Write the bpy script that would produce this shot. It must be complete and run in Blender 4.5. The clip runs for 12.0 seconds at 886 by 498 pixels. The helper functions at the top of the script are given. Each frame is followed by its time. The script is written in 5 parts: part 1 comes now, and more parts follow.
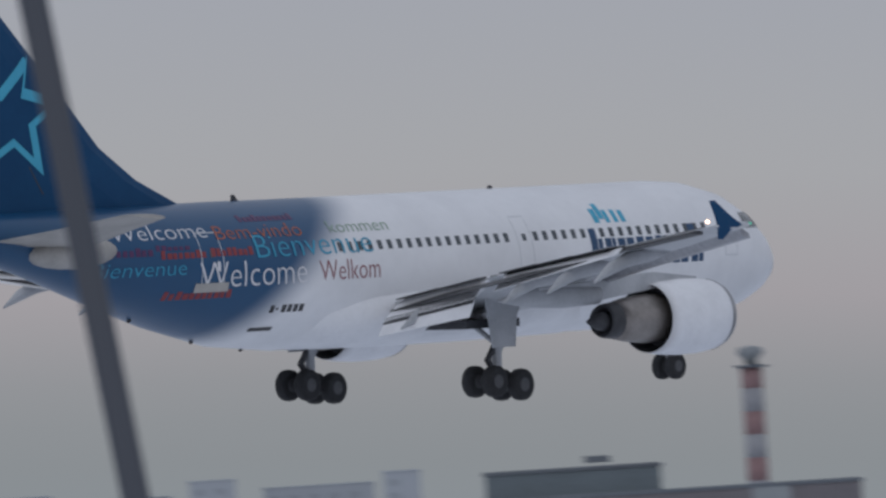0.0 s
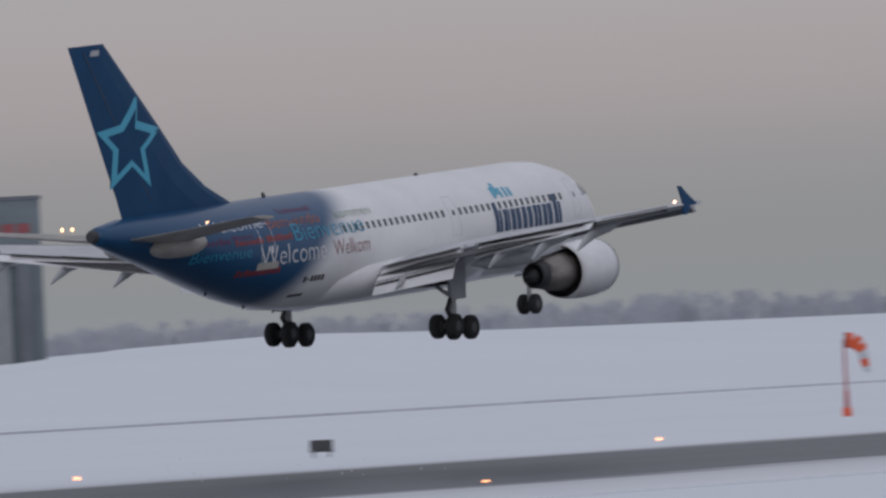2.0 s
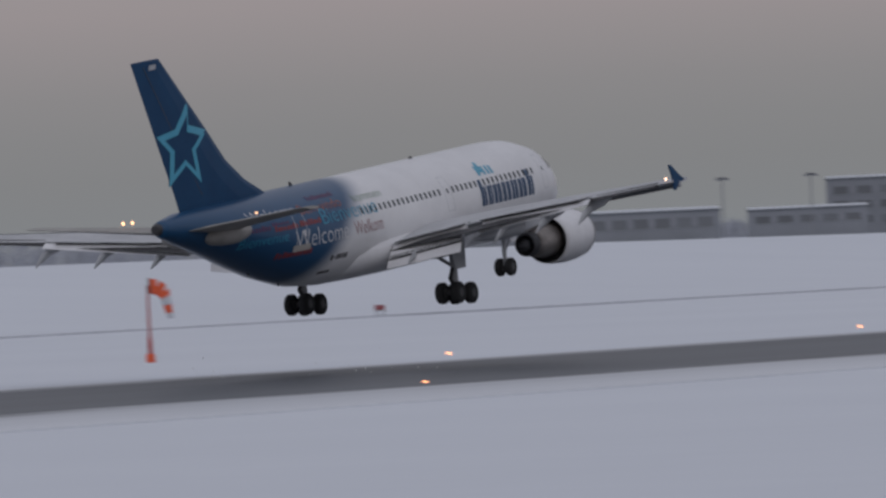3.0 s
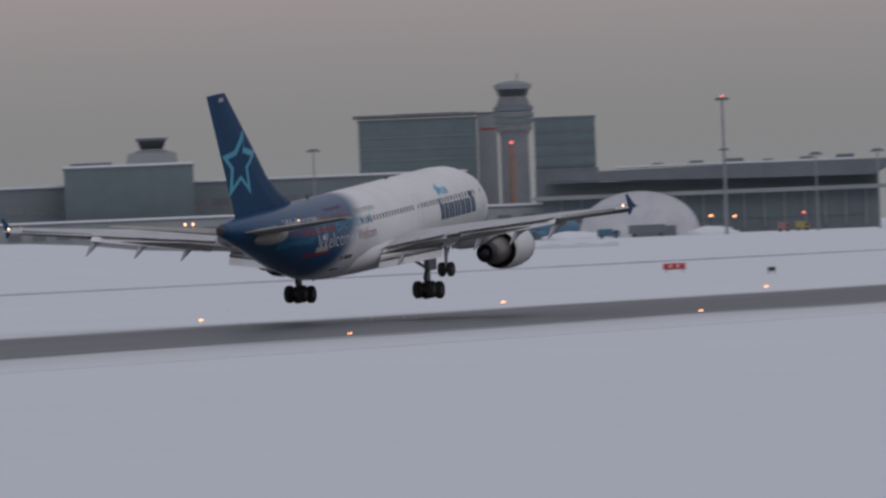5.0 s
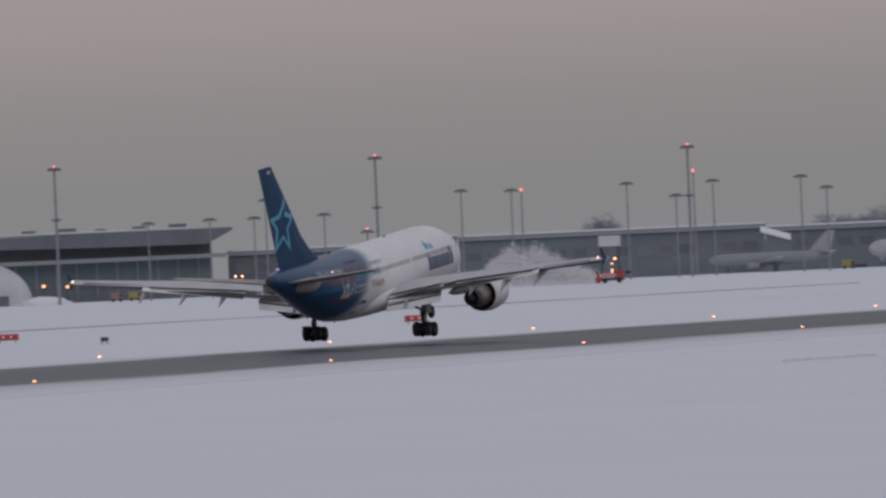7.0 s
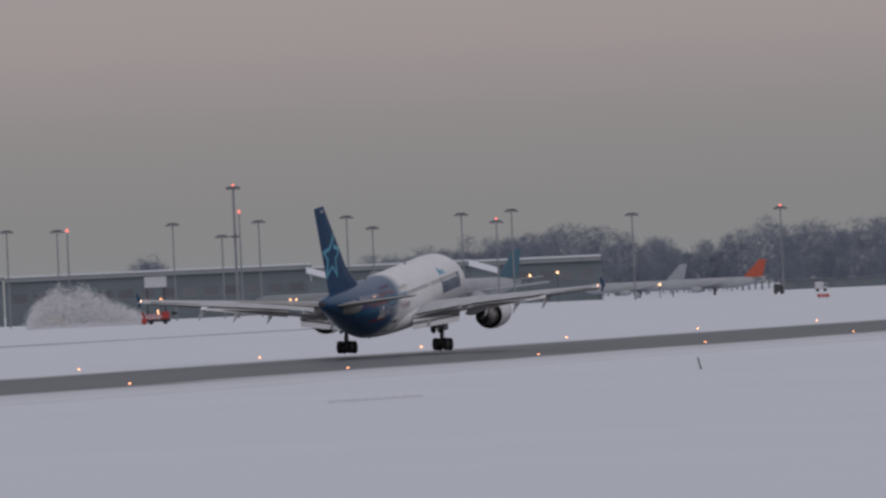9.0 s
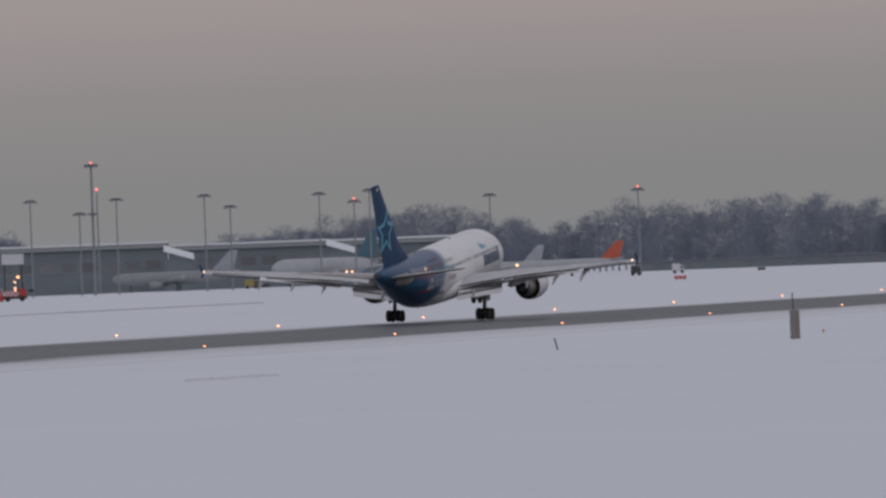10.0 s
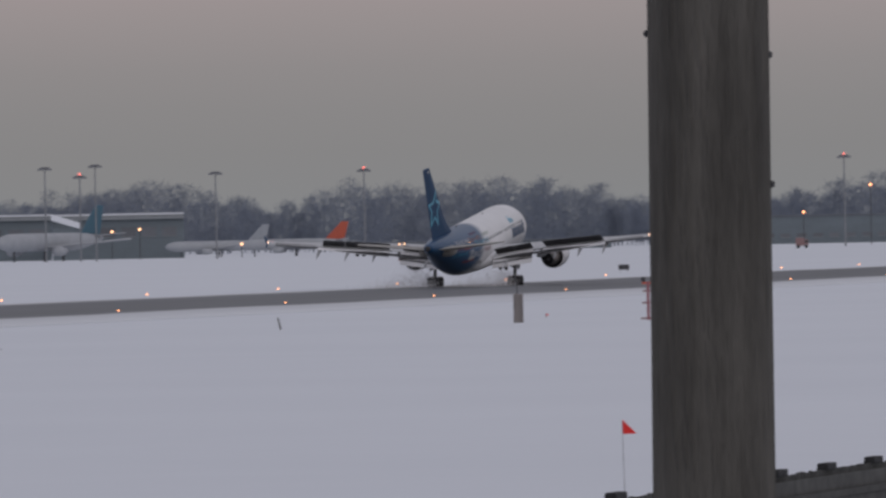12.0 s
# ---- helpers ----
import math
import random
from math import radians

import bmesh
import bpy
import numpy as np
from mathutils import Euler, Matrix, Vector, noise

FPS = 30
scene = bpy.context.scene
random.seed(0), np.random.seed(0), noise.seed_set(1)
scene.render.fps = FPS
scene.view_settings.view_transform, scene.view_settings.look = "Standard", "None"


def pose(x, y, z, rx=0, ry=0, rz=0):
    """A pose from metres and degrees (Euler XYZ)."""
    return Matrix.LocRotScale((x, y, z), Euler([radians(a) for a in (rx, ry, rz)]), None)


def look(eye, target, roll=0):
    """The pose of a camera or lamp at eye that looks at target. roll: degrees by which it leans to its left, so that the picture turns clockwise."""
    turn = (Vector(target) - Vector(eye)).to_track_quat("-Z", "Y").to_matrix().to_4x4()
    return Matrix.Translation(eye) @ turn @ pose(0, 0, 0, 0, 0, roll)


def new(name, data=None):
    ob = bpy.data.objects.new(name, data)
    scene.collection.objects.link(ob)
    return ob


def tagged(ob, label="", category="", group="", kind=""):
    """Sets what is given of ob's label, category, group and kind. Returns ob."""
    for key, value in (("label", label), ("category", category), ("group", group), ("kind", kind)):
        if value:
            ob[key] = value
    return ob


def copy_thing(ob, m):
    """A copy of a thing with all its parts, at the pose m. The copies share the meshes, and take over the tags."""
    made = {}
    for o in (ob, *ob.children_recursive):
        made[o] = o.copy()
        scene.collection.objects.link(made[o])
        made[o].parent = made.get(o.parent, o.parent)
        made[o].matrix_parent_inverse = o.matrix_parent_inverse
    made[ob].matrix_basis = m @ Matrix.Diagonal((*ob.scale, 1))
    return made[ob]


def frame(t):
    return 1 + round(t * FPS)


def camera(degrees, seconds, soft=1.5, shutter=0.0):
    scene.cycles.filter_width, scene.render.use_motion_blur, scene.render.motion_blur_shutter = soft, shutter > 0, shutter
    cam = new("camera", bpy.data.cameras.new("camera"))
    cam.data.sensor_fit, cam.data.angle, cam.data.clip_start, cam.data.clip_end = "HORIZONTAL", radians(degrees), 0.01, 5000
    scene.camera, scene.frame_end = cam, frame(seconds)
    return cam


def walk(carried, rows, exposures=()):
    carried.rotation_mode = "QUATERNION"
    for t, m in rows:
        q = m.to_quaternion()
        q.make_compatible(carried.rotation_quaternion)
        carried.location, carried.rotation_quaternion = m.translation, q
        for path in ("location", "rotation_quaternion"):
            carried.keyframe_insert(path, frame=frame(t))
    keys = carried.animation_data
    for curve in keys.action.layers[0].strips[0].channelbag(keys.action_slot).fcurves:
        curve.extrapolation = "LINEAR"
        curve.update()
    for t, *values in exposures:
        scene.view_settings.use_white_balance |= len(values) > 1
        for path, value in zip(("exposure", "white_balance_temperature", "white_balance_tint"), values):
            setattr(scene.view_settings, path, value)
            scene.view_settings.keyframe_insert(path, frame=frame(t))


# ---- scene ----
EYE = (0.0, 0.0, 6.35)
cam = camera(4.79, 12.0, soft=2.6, shutter=0.25)
# seconds, heading from the runway's line, tilt, lean
PATH = (
    (0, -41.548, 2.008, 3.63), (0.1, -40.795, 1.876, 3.84), (0.2, -40.122, 1.761, 4.08), (0.3, -39.486, 1.638, 4.30), (0.4, -38.846, 1.473, 4.46),
    (0.5, -38.216, 1.365, 4.50), (0.6, -37.659, 1.267, 4.38), (0.7, -37.093, 1.204, 4.13), (0.8, -36.540, 1.201, 3.82), (0.9, -35.983, 1.183, 3.52),
    (1, -35.401, 1.097, 3.27), (1.1, -34.845, 0.995, 3.08), (1.2, -34.285, 0.929, 2.91), (1.3, -33.755, 0.866, 2.77), (1.4, -33.207, 0.812, 2.65),
    (1.5, -32.708, 0.776, 2.58), (1.7, -31.782, 0.614, 2.62), (1.8, -31.349, 0.544, 2.69), (2, -30.351, 0.468, 2.78), (2.1, -29.874, 0.438, 2.76),
    (2.2, -29.405, 0.328, 2.71), (2.3, -28.968, 0.243, 2.65), (2.5, -28.226, 0.106, 2.56), (2.7, -27.680, 0.042, 2.60), (2.8, -27.332, 0.047, 2.64),
    (3, -26.604, 0.000, 2.61), (3.1, -26.214, -0.076, 2.51), (3.2, -25.862, -0.102, 2.40), (4.8, -21.532, -0.246, 2.27), (4.9, -21.361, -0.179, 2.26),
    (5, -21.147, -0.149, 2.26), (5.2, -20.587, -0.078, 2.32), (5.3, -20.297, -0.029, 2.38), (5.5, -19.855, 0.069, 2.48), (5.7, -19.419, 0.046, 2.58),
    (5.8, -19.191, 0.086, 2.63), (6, -18.778, 0.071, 2.68), (6.2, -18.565, 0.003, 2.64), (6.3, -18.497, -0.021, 2.59), (6.5, -18.286, -0.018, 2.53),
    (6.7, -17.970, 0.033, 2.52), (6.8, -17.817, 0.052, 2.53), (7, -17.526, 0.080, 2.56), (7.2, -17.226, 0.039, 2.62), (7.3, -17.074, 0.088, 2.65),
    (7.5, -16.774, 0.230, 2.73), (7.6, -16.620, 0.266, 2.77), (7.7, -16.475, 0.292, 2.80), (9.3, -14.826, 0.127, 2.45), (9.4, -14.761, 0.111, 2.40),
    (9.5, -14.730, 0.139, 2.35), (9.7, -14.582, 0.160, 2.28), (9.8, -14.473, 0.152, 2.26), (10, -14.297, 0.050, 2.20), (10.2, -14.195, 0.014, 2.13),
    (10.3, -14.147, 0.020, 2.09), (10.5, -14.054, 0.016, 2.00), (10.7, -13.914, -0.048, 1.87), (10.8, -13.825, -0.084, 1.79),
    (11, -13.727, -0.054, 1.65), (11.2, -13.614, -0.108, 1.54), (11.3, -13.531, -0.101, 1.49), (11.5, -13.362, -0.057, 1.40),
    (11.7, -13.136, -0.046, 1.31), (11.8, -13.033, -0.077, 1.26), (11.9, -12.926, -0.112, 1.22), (12, -12.812, -0.102, 1.17))


def aim(pan, tilt, lean):
    p, e = radians(pan), radians(tilt)
    way = Vector((math.sin(p) * math.cos(e), math.cos(p) * math.cos(e), math.sin(e)))
    return look(EYE, Vector(EYE) + way * 100, -lean)


walk(cam, [(t, aim(p, e, l)) for t, p, e, l in PATH],
     exposures=((0, 0.16, 5950, 7), (1, 0.15, 6100, 9), (2, 0.2, 6250, 10), (2.5, 0.12, 6300, 11), (3, -0.1, 6300, 11), (5, -0.04, 6400, 12), (7, -0.03, 6480, 13), (12, -0.03, 6500, 13)))

# ---- light ----
world = bpy.data.worlds.new("overcast")
scene.world = world
world.use_nodes = True
wn, wl = world.node_tree.nodes, world.node_tree.links
bg = wn["Background"]
coord = wn.new("ShaderNodeTexCoord")
split = wn.new("ShaderNodeSeparateXYZ")
ramp = wn.new("ShaderNodeValToRGB")
wl.new(coord.outputs["Generated"], split.inputs[0])
bank, lower = wn.new("ShaderNodeMapRange"), wn.new("ShaderNodeMath")
bank.interpolation_type = "SMOOTHSTEP"
for k, v in enumerate((-0.56, -0.70, 0.0, 0.009)):
    bank.inputs[k + 1].default_value = v
lower.operation, lower.use_clamp = "SUBTRACT", True
wl.new(split.outputs["X"], bank.inputs[0])
wl.new(split.outputs["Z"], lower.inputs[0])
wl.new(bank.outputs[0], lower.inputs[1])
wl.new(lower.outputs[0], ramp.inputs[0])
sky_steps = ((0.0, (0.232, 0.243, 0.252)), (0.006, (0.228, 0.231, 0.232)), (0.014, (0.251, 0.244, 0.244)), (0.024, (0.330, 0.290, 0.290)),
             (0.036, (0.345, 0.325, 0.322)), (0.06, (0.325, 0.317, 0.342)), (0.3, (0.35, 0.35, 0.385)), (1.0, (0.46, 0.465, 0.515)))
while len(ramp.color_ramp.elements) < len(sky_steps):
    ramp.color_ramp.elements.new(0.5)
for el, (p, c) in zip(ramp.color_ramp.elements, sky_steps):
    el.position, el.color = p, (*c, 1)
sky = wn.new("ShaderNodeTexSky")
sky.sky_type, sky.sun_disc = "NISHITA", False
sky.sun_elevation, sky.sun_rotation = radians(12), radians(160)
dim = wn.new("ShaderNodeMixRGB")
dim.blend_type = "ADD"
dim.inputs[0].default_value = 0.002
wl.new(ramp.outputs[0], dim.inputs[1])
wl.new(sky.outputs[0], dim.inputs[2])
wl.new(dim.outputs[0], bg.inputs[0])
bg.inputs[1].default_value = 1.0
sun_data = bpy.data.lights.new("sun", "SUN")
sun_data.energy, sun_data.angle, sun_data.color = 0.3, radians(25), (1.0, 0.95, 0.9)
sun = new("sun", sun_data)
sun.matrix_basis = look((200, -300, 150), (0, 0, 0))

# ---- materials ----


def mat(name, a, b=None, rough=0.6, metal=0.0, scale=1.0, stretch=(1, 1, 1), fine=8.0, bump=0.0, glow=0.0, spec=0.5, coat=0.0, per_piece=0.0):
    """Two-scale mottling between the colours a and b, with fine relief."""
    m = bpy.data.materials.new(name)
    m.use_nodes = True
    n, l = m.node_tree.nodes, m.node_tree.links
    s = n["Principled BSDF"]
    b = b or tuple(0.88 * v for v in a)
    tc, mp = n.new("ShaderNodeTexCoord"), n.new("ShaderNodeMapping")
    mp.inputs["Scale"].default_value = stretch
    l.new(tc.outputs["Object"], mp.inputs[0])
    big, small = n.new("ShaderNodeTexNoise"), n.new("ShaderNodeTexNoise")
    big.inputs["Scale"].default_value, big.inputs["Detail"].default_value = scale, 5
    small.inputs["Scale"].default_value, small.inputs["Detail"].default_value = scale * fine, 3
    for t in (big, small):
        l.new(mp.outputs[0], t.inputs["Vector"])
    add = n.new("ShaderNodeMath")
    add.operation = "MULTIPLY_ADD"
    add.inputs[1].default_value = 0.35
    l.new(small.outputs[0], add.inputs[0])
    l.new(big.outputs[0], add.inputs[2])
    cr = n.new("ShaderNodeValToRGB")
    cr.color_ramp.elements[0].position, cr.color_ramp.elements[0].color = 0.5, (*a, 1)
    cr.color_ramp.elements[1].position, cr.color_ramp.elements[1].color = 0.85, (*b, 1)
    l.new(add.outputs[0], cr.inputs[0])
    col = cr.outputs[0]
    if per_piece:
        info, hsv, mr = n.new("ShaderNodeObjectInfo"), n.new("ShaderNodeHueSaturation"), n.new("ShaderNodeMapRange")
        mr.inputs[3].default_value, mr.inputs[4].default_value = 1 - per_piece, 1 + per_piece
        l.new(info.outputs["Random"], mr.inputs[0])
        l.new(mr.outputs[0], hsv.inputs["Value"])
        l.new(col, hsv.inputs["Color"])
        col = hsv.outputs[0]
    l.new(col, s.inputs["Base Color"])
    s.inputs["Roughness"].default_value, s.inputs["Metallic"].default_value = rough, metal
    s.inputs["Specular IOR Level"].default_value, s.inputs["Coat Weight"].default_value = spec, coat
    if bump:
        bp = n.new("ShaderNodeBump")
        bp.inputs["Strength"].default_value = bump
        bp.inputs["Distance"].default_value = 0.1
        l.new(add.outputs[0], bp.inputs["Height"])
        l.new(bp.outputs[0], s.inputs["Normal"])
    if glow:
        s.inputs["Emission Color"].default_value = (*a, 1)
        s.inputs["Emission Strength"].default_value = glow
    return m


def livery():
    """White paint that fades into deep blue towards the tail."""
    m = mat("livery_paint", (0.83, 0.83, 0.845), (0.76, 0.76, 0.775), rough=0.38, scale=0.5, coat=0.2, fine=6)
    n, l = m.node_tree.nodes, m.node_tree.links
    s = n["Principled BSDF"]
    white = s.inputs["Base Color"].links[0].from_socket
    tc, sp = n.new("ShaderNodeTexCoord"), n.new("ShaderNodeSeparateXYZ")
    l.new(tc.outputs["Object"], sp.inputs[0])
    slant = n.new("ShaderNodeMath")
    slant.operation = "MULTIPLY_ADD"
    slant.inputs[1].default_value = -1.35
    l.new(sp.outputs["Z"], slant.inputs[0])
    l.new(sp.outputs["X"], slant.inputs[2])
    mr = n.new("ShaderNodeMapRange")
    mr.interpolation_type = "SMOOTHSTEP"
    mr.inputs[1].default_value, mr.inputs[2].default_value = -31.3, -28.6
    l.new(slant.outputs[0], mr.inputs[0])
    noise_blue = n.new("ShaderNodeTexNoise")
    noise_blue.inputs["Scale"].default_value = 0.6
    l.new(tc.outputs["Object"], noise_blue.inputs["Vector"])
    cr = n.new("ShaderNodeValToRGB")
    cr.color_ramp.elements[0].color, cr.color_ramp.elements[1].color = (0.007, 0.060, 0.150, 1), (0.009, 0.070, 0.170, 1)
    l.new(noise_blue.outputs[0], cr.inputs[0])
    mix = n.new("ShaderNodeMixRGB")
    l.new(mr.outputs[0], mix.inputs[0])
    l.new(cr.outputs[0], mix.inputs[1])
    l.new(white, mix.inputs[2])
    l.new(mix.outputs[0], s.inputs["Base Color"])
    return m


def snow_material():
    m = mat("snow", (0.775, 0.805, 0.855), (0.752, 0.782, 0.833), rough=0.9, scale=0.02, fine=12, bump=0.04, spec=0.15)
    return m


def asphalt_material():
    """Dark runway asphalt with wind-blown snow along its edges."""
    m = mat("asphalt", (0.028, 0.033, 0.042), (0.062, 0.071, 0.086), rough=0.42, scale=0.05, stretch=(1.5, 0.12, 1), fine=9, bump=0.1, spec=0.2)
    n, l = m.node_tree.nodes, m.node_tree.links
    s = n["Principled BSDF"]
    base = s.inputs["Base Color"].links[0].from_socket
    tc, sp = n.new("ShaderNodeTexCoord"), n.new("ShaderNodeSeparateXYZ")
    l.new(tc.outputs["Object"], sp.inputs[0])
    off = n.new("ShaderNodeMath")
    off.operation = "ABSOLUTE"
    side = n.new("ShaderNodeMath")
    side.operation = "SUBTRACT"
    side.inputs[1].default_value = 3.0
    l.new(sp.outputs["X"], side.inputs[0])
    l.new(side.outputs[0], off.inputs[0])
    mp, nz = n.new("ShaderNodeMapping"), n.new("ShaderNodeTexNoise")
    mp.inputs["Scale"].default_value = (0.35, 0.02, 1)
    nz.inputs["Scale"].default_value, nz.inputs["Detail"].default_value = 1.0, 6
    l.new(tc.outputs["Object"], mp.inputs[0])
    l.new(mp.outputs[0], nz.inputs["Vector"])
    drift = n.new("ShaderNodeMath")
    drift.operation = "MULTIPLY_ADD"
    drift.inputs[1].default_value = 14
    l.new(nz.outputs[0], drift.inputs[0])
    l.new(off.outputs[0], drift.inputs[2])
    mr, edge = n.new("ShaderNodeMapRange"), n.new("ShaderNodeValToRGB")
    mr.inputs[1].default_value, mr.inputs[2].default_value = 22.5, 52.5
    l.new(drift.outputs[0], mr.inputs[0])
    l.new(mr.outputs[0], edge.inputs[0])
    steps = ((0.17, 0.05), (0.30, 0.72), (0.58, 0.86), (0.95, 0.98))
    while len(edge.color_ramp.elements) < len(steps):
        edge.color_ramp.elements.new(0.5)
    for el, (p, v) in zip(edge.color_ramp.elements, steps):
        el.position, el.color = p, (v, v, v, 1)
    mix = n.new("ShaderNodeMixRGB")
    mix.inputs[2].default_value = (0.765, 0.79, 0.835, 1)
    l.new(edge.outputs[0], mix.inputs[0])
    l.new(base, mix.inputs[1])
    l.new(mix.outputs[0], s.inputs["Base Color"])
    return m


def thin(m, share):
    """Lets a share of the light through, as powder and twigs do."""
    n, l = m.node_tree.nodes, m.node_tree.links
    s = n["Principled BSDF"]
    back, mix = n.new("ShaderNodeBsdfTranslucent"), n.new("ShaderNodeMixShader")
    mix.inputs[0].default_value = share
    l.new(s.inputs["Base Color"].links[0].from_socket, back.inputs["Color"])
    l.new(s.outputs[0], mix.inputs[1])
    l.new(back.outputs[0], mix.inputs[2])
    l.new(mix.outputs[0], n["Material Output"].inputs["Surface"])
    return m


SNOW, ASPHALT, LIVERY = snow_material(), asphalt_material(), livery()
WHITE = mat("white_paint", (0.85, 0.85, 0.87), (0.76, 0.76, 0.78), rough=0.4, scale=0.8, coat=0.15)
GREYPAINT = mat("grey_paint", (0.46, 0.47, 0.49), (0.36, 0.37, 0.39), rough=0.5, scale=0.9)
WINGTOP = mat("wing_grey", (0.55, 0.56, 0.58), (0.45, 0.46, 0.48), rough=0.45, scale=0.6)
BLUE = mat("deep_blue_paint", (0.006, 0.050, 0.132), (0.008, 0.060, 0.150), rough=0.5, scale=0.6, spec=0.2)
CYAN = mat("cyan_paint", (0.07, 0.40, 0.58), (0.06, 0.36, 0.53), rough=0.4)
TEAL = mat("teal_letters", (0.05, 0.33, 0.50), rough=0.4)
NAVY = mat("navy_letters", (0.02, 0.065, 0.15), rough=0.4)
LETTERWHITE = mat("white_letters", (0.72, 0.72, 0.75), rough=0.4)
LETTERRED = mat("red_letters", (0.25, 0.04, 0.045), rough=0.4)
LETTERPURPLE = mat("purple_letters", (0.09, 0.03, 0.10), rough=0.4)
LETTERORANGE = mat("orange_letters", (0.42, 0.115, 0.05), rough=0.4)
LETTERGREEN = mat("pale_green_letters", (0.26, 0.38, 0.27), rough=0.4)
LETTERROSE = mat("dusky_red_letters", (0.32, 0.12, 0.14), rough=0.4)
DARK = mat("dark_metal", (0.035, 0.035, 0.04), (0.06, 0.06, 0.065), rough=0.55, scale=3)
STEEL = mat("bare_steel", (0.42, 0.42, 0.44), (0.30, 0.30, 0.32), rough=0.35, metal=0.8, scale=3)
COREMETAL = mat("heat_tinted_metal", (0.34, 0.31, 0.29), (0.24, 0.22, 0.205), rough=0.4, metal=0.6, scale=2)
RIM = mat("dull_wheel_rim", (0.085, 0.085, 0.09), (0.06, 0.06, 0.065), rough=0.6, scale=6)
SEAM = mat("door_seam", (0.62, 0.63, 0.65), (0.56, 0.57, 0.59), rough=0.5, scale=2)
BEIGE = mat("bare_composite", (0.44, 0.42, 0.395), (0.34, 0.325, 0.305), rough=0.6, scale=1.2)
TYRE = mat("tyre_rubber", (0.016, 0.016, 0.018), (0.03, 0.03, 0.032), rough=0.85, scale=5)
GLASS = mat("dark_glass", (0.02, 0.03, 0.035), (0.04, 0.05, 0.055), rough=0.08, scale=2)
CABIN = mat("cabin_window", (0.06, 0.07, 0.085), (0.10, 0.11, 0.12), rough=0.15, scale=3)
CONCRETE = mat("concrete", (0.235, 0.245, 0.26), (0.185, 0.195, 0.21), rough=0.85, scale=0.15, bump=0.1)
# cladding tones here include a lift for haze, as do DARKCLAD and CURTAIN
CLADDING = mat("blue_grey_cladding", (0.165, 0.20, 0.225), (0.14, 0.17, 0.19), rough=0.6, scale=0.08, stretch=(1, 1, 3))
LIGHTCLAD = mat("light_grey_cladding", (0.285, 0.305, 0.32), (0.24, 0.258, 0.272), rough=0.6, scale=0.07)
# haze painted in: these three tones are lifted towards the sky's grey
FAINT = mat("hazed_far_wall", (0.38, 0.40, 0.43), (0.35, 0.37, 0.40), rough=0.8, scale=0.05)
FAINTPANE = mat("hazed_far_pane", (0.30, 0.32, 0.345), (0.27, 0.29, 0.315), rough=0.5, scale=0.3)
PALEHAZE = mat("hazed_blue_grey", (0.26, 0.275, 0.305), (0.225, 0.24, 0.265), rough=0.7, scale=0.1)
BROWNBLOCK = mat("brown_grey_block", (0.205, 0.19, 0.20), (0.165, 0.155, 0.165), rough=0.85, scale=0.12, bump=0.1)
DARKDECK = mat("dark_parking_deck", (0.085, 0.09, 0.105), (0.065, 0.07, 0.085), rough=0.7, scale=0.1)
FADEDRED = mat("faded_sign_red", (0.30, 0.075, 0.085), rough=0.6)
DARKCLAD = mat("dark_cladding", (0.15, 0.17, 0.195), (0.12, 0.135, 0.158), rough=0.6, scale=0.1)
CURTAIN = mat("blue_glass_facade", (0.125, 0.17, 0.19), (0.105, 0.145, 0.165), rough=0.4, scale=0.2)
PANE = mat("window_pane", (0.105, 0.125, 0.135), (0.075, 0.09, 0.10), rough=0.3, scale=0.5, per_piece=0.3)
TENT = mat("white_fabric", (0.62, 0.63, 0.66), (0.52, 0.53, 0.57), rough=0.8, scale=0.2)
ORANGE = mat("orange_fabric", (0.80, 0.13, 0.045), (0.65, 0.09, 0.03), rough=0.7, scale=2)
REDPAINT = mat("red_paint", (0.45, 0.05, 0.04), (0.33, 0.035, 0.03), rough=0.6, scale=1)
# orange-red tail, dulled to carry the haze over the apron
TAILRED = mat("orange_red_tail", (0.55, 0.11, 0.06), rough=0.4)
# far twigs are paled: distance haze is put into their colour
FARTWIGS = thin(mat("hazed_far_twigs", (0.46, 0.475, 0.52), (0.52, 0.535, 0.58), rough=0.9, scale=0.05), 0.45)
POWDER = thin(mat("powder_snow", (0.94, 0.935, 0.94), (0.90, 0.895, 0.905), rough=0.95, scale=0.3, spec=0.1), 0.6)
MASTHEAD = mat("mast_head_grey", (0.16, 0.165, 0.18), (0.12, 0.125, 0.14), rough=0.6, scale=0.5)
# panes paled for haze, used on facades beyond 2 km
PANEFAR = mat("hazed_window_pane", (0.16, 0.17, 0.19), (0.13, 0.14, 0.155), rough=0.3, scale=0.5, per_piece=0.2)
# mast grey, lightened a little to stand in for haze
MASTGREY = mat("galvanised_grey", (0.26, 0.27, 0.29), (0.21, 0.22, 0.235), rough=0.6, scale=0.3)
# nearer twigs also lifted to blue-grey, standing in for haze
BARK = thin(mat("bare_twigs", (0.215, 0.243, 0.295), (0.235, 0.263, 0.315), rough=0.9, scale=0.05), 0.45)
WOOD = mat("weathered_wood", (0.124, 0.117, 0.105), (0.072, 0.068, 0.061), rough=0.9, scale=5, stretch=(2.6, 2.6, 0.3), fine=6, bump=0.7, spec=0.2)
FENCE = mat("weathered_fence", (0.085, 0.085, 0.08), (0.05, 0.05, 0.048), rough=0.85, scale=3, per_piece=0.25)
# tower red and white, muted by haze mixed into both colours
BANDRED = mat("hazed_dull_red", (0.31, 0.195, 0.195), (0.27, 0.17, 0.17), rough=0.8, scale=0.4)
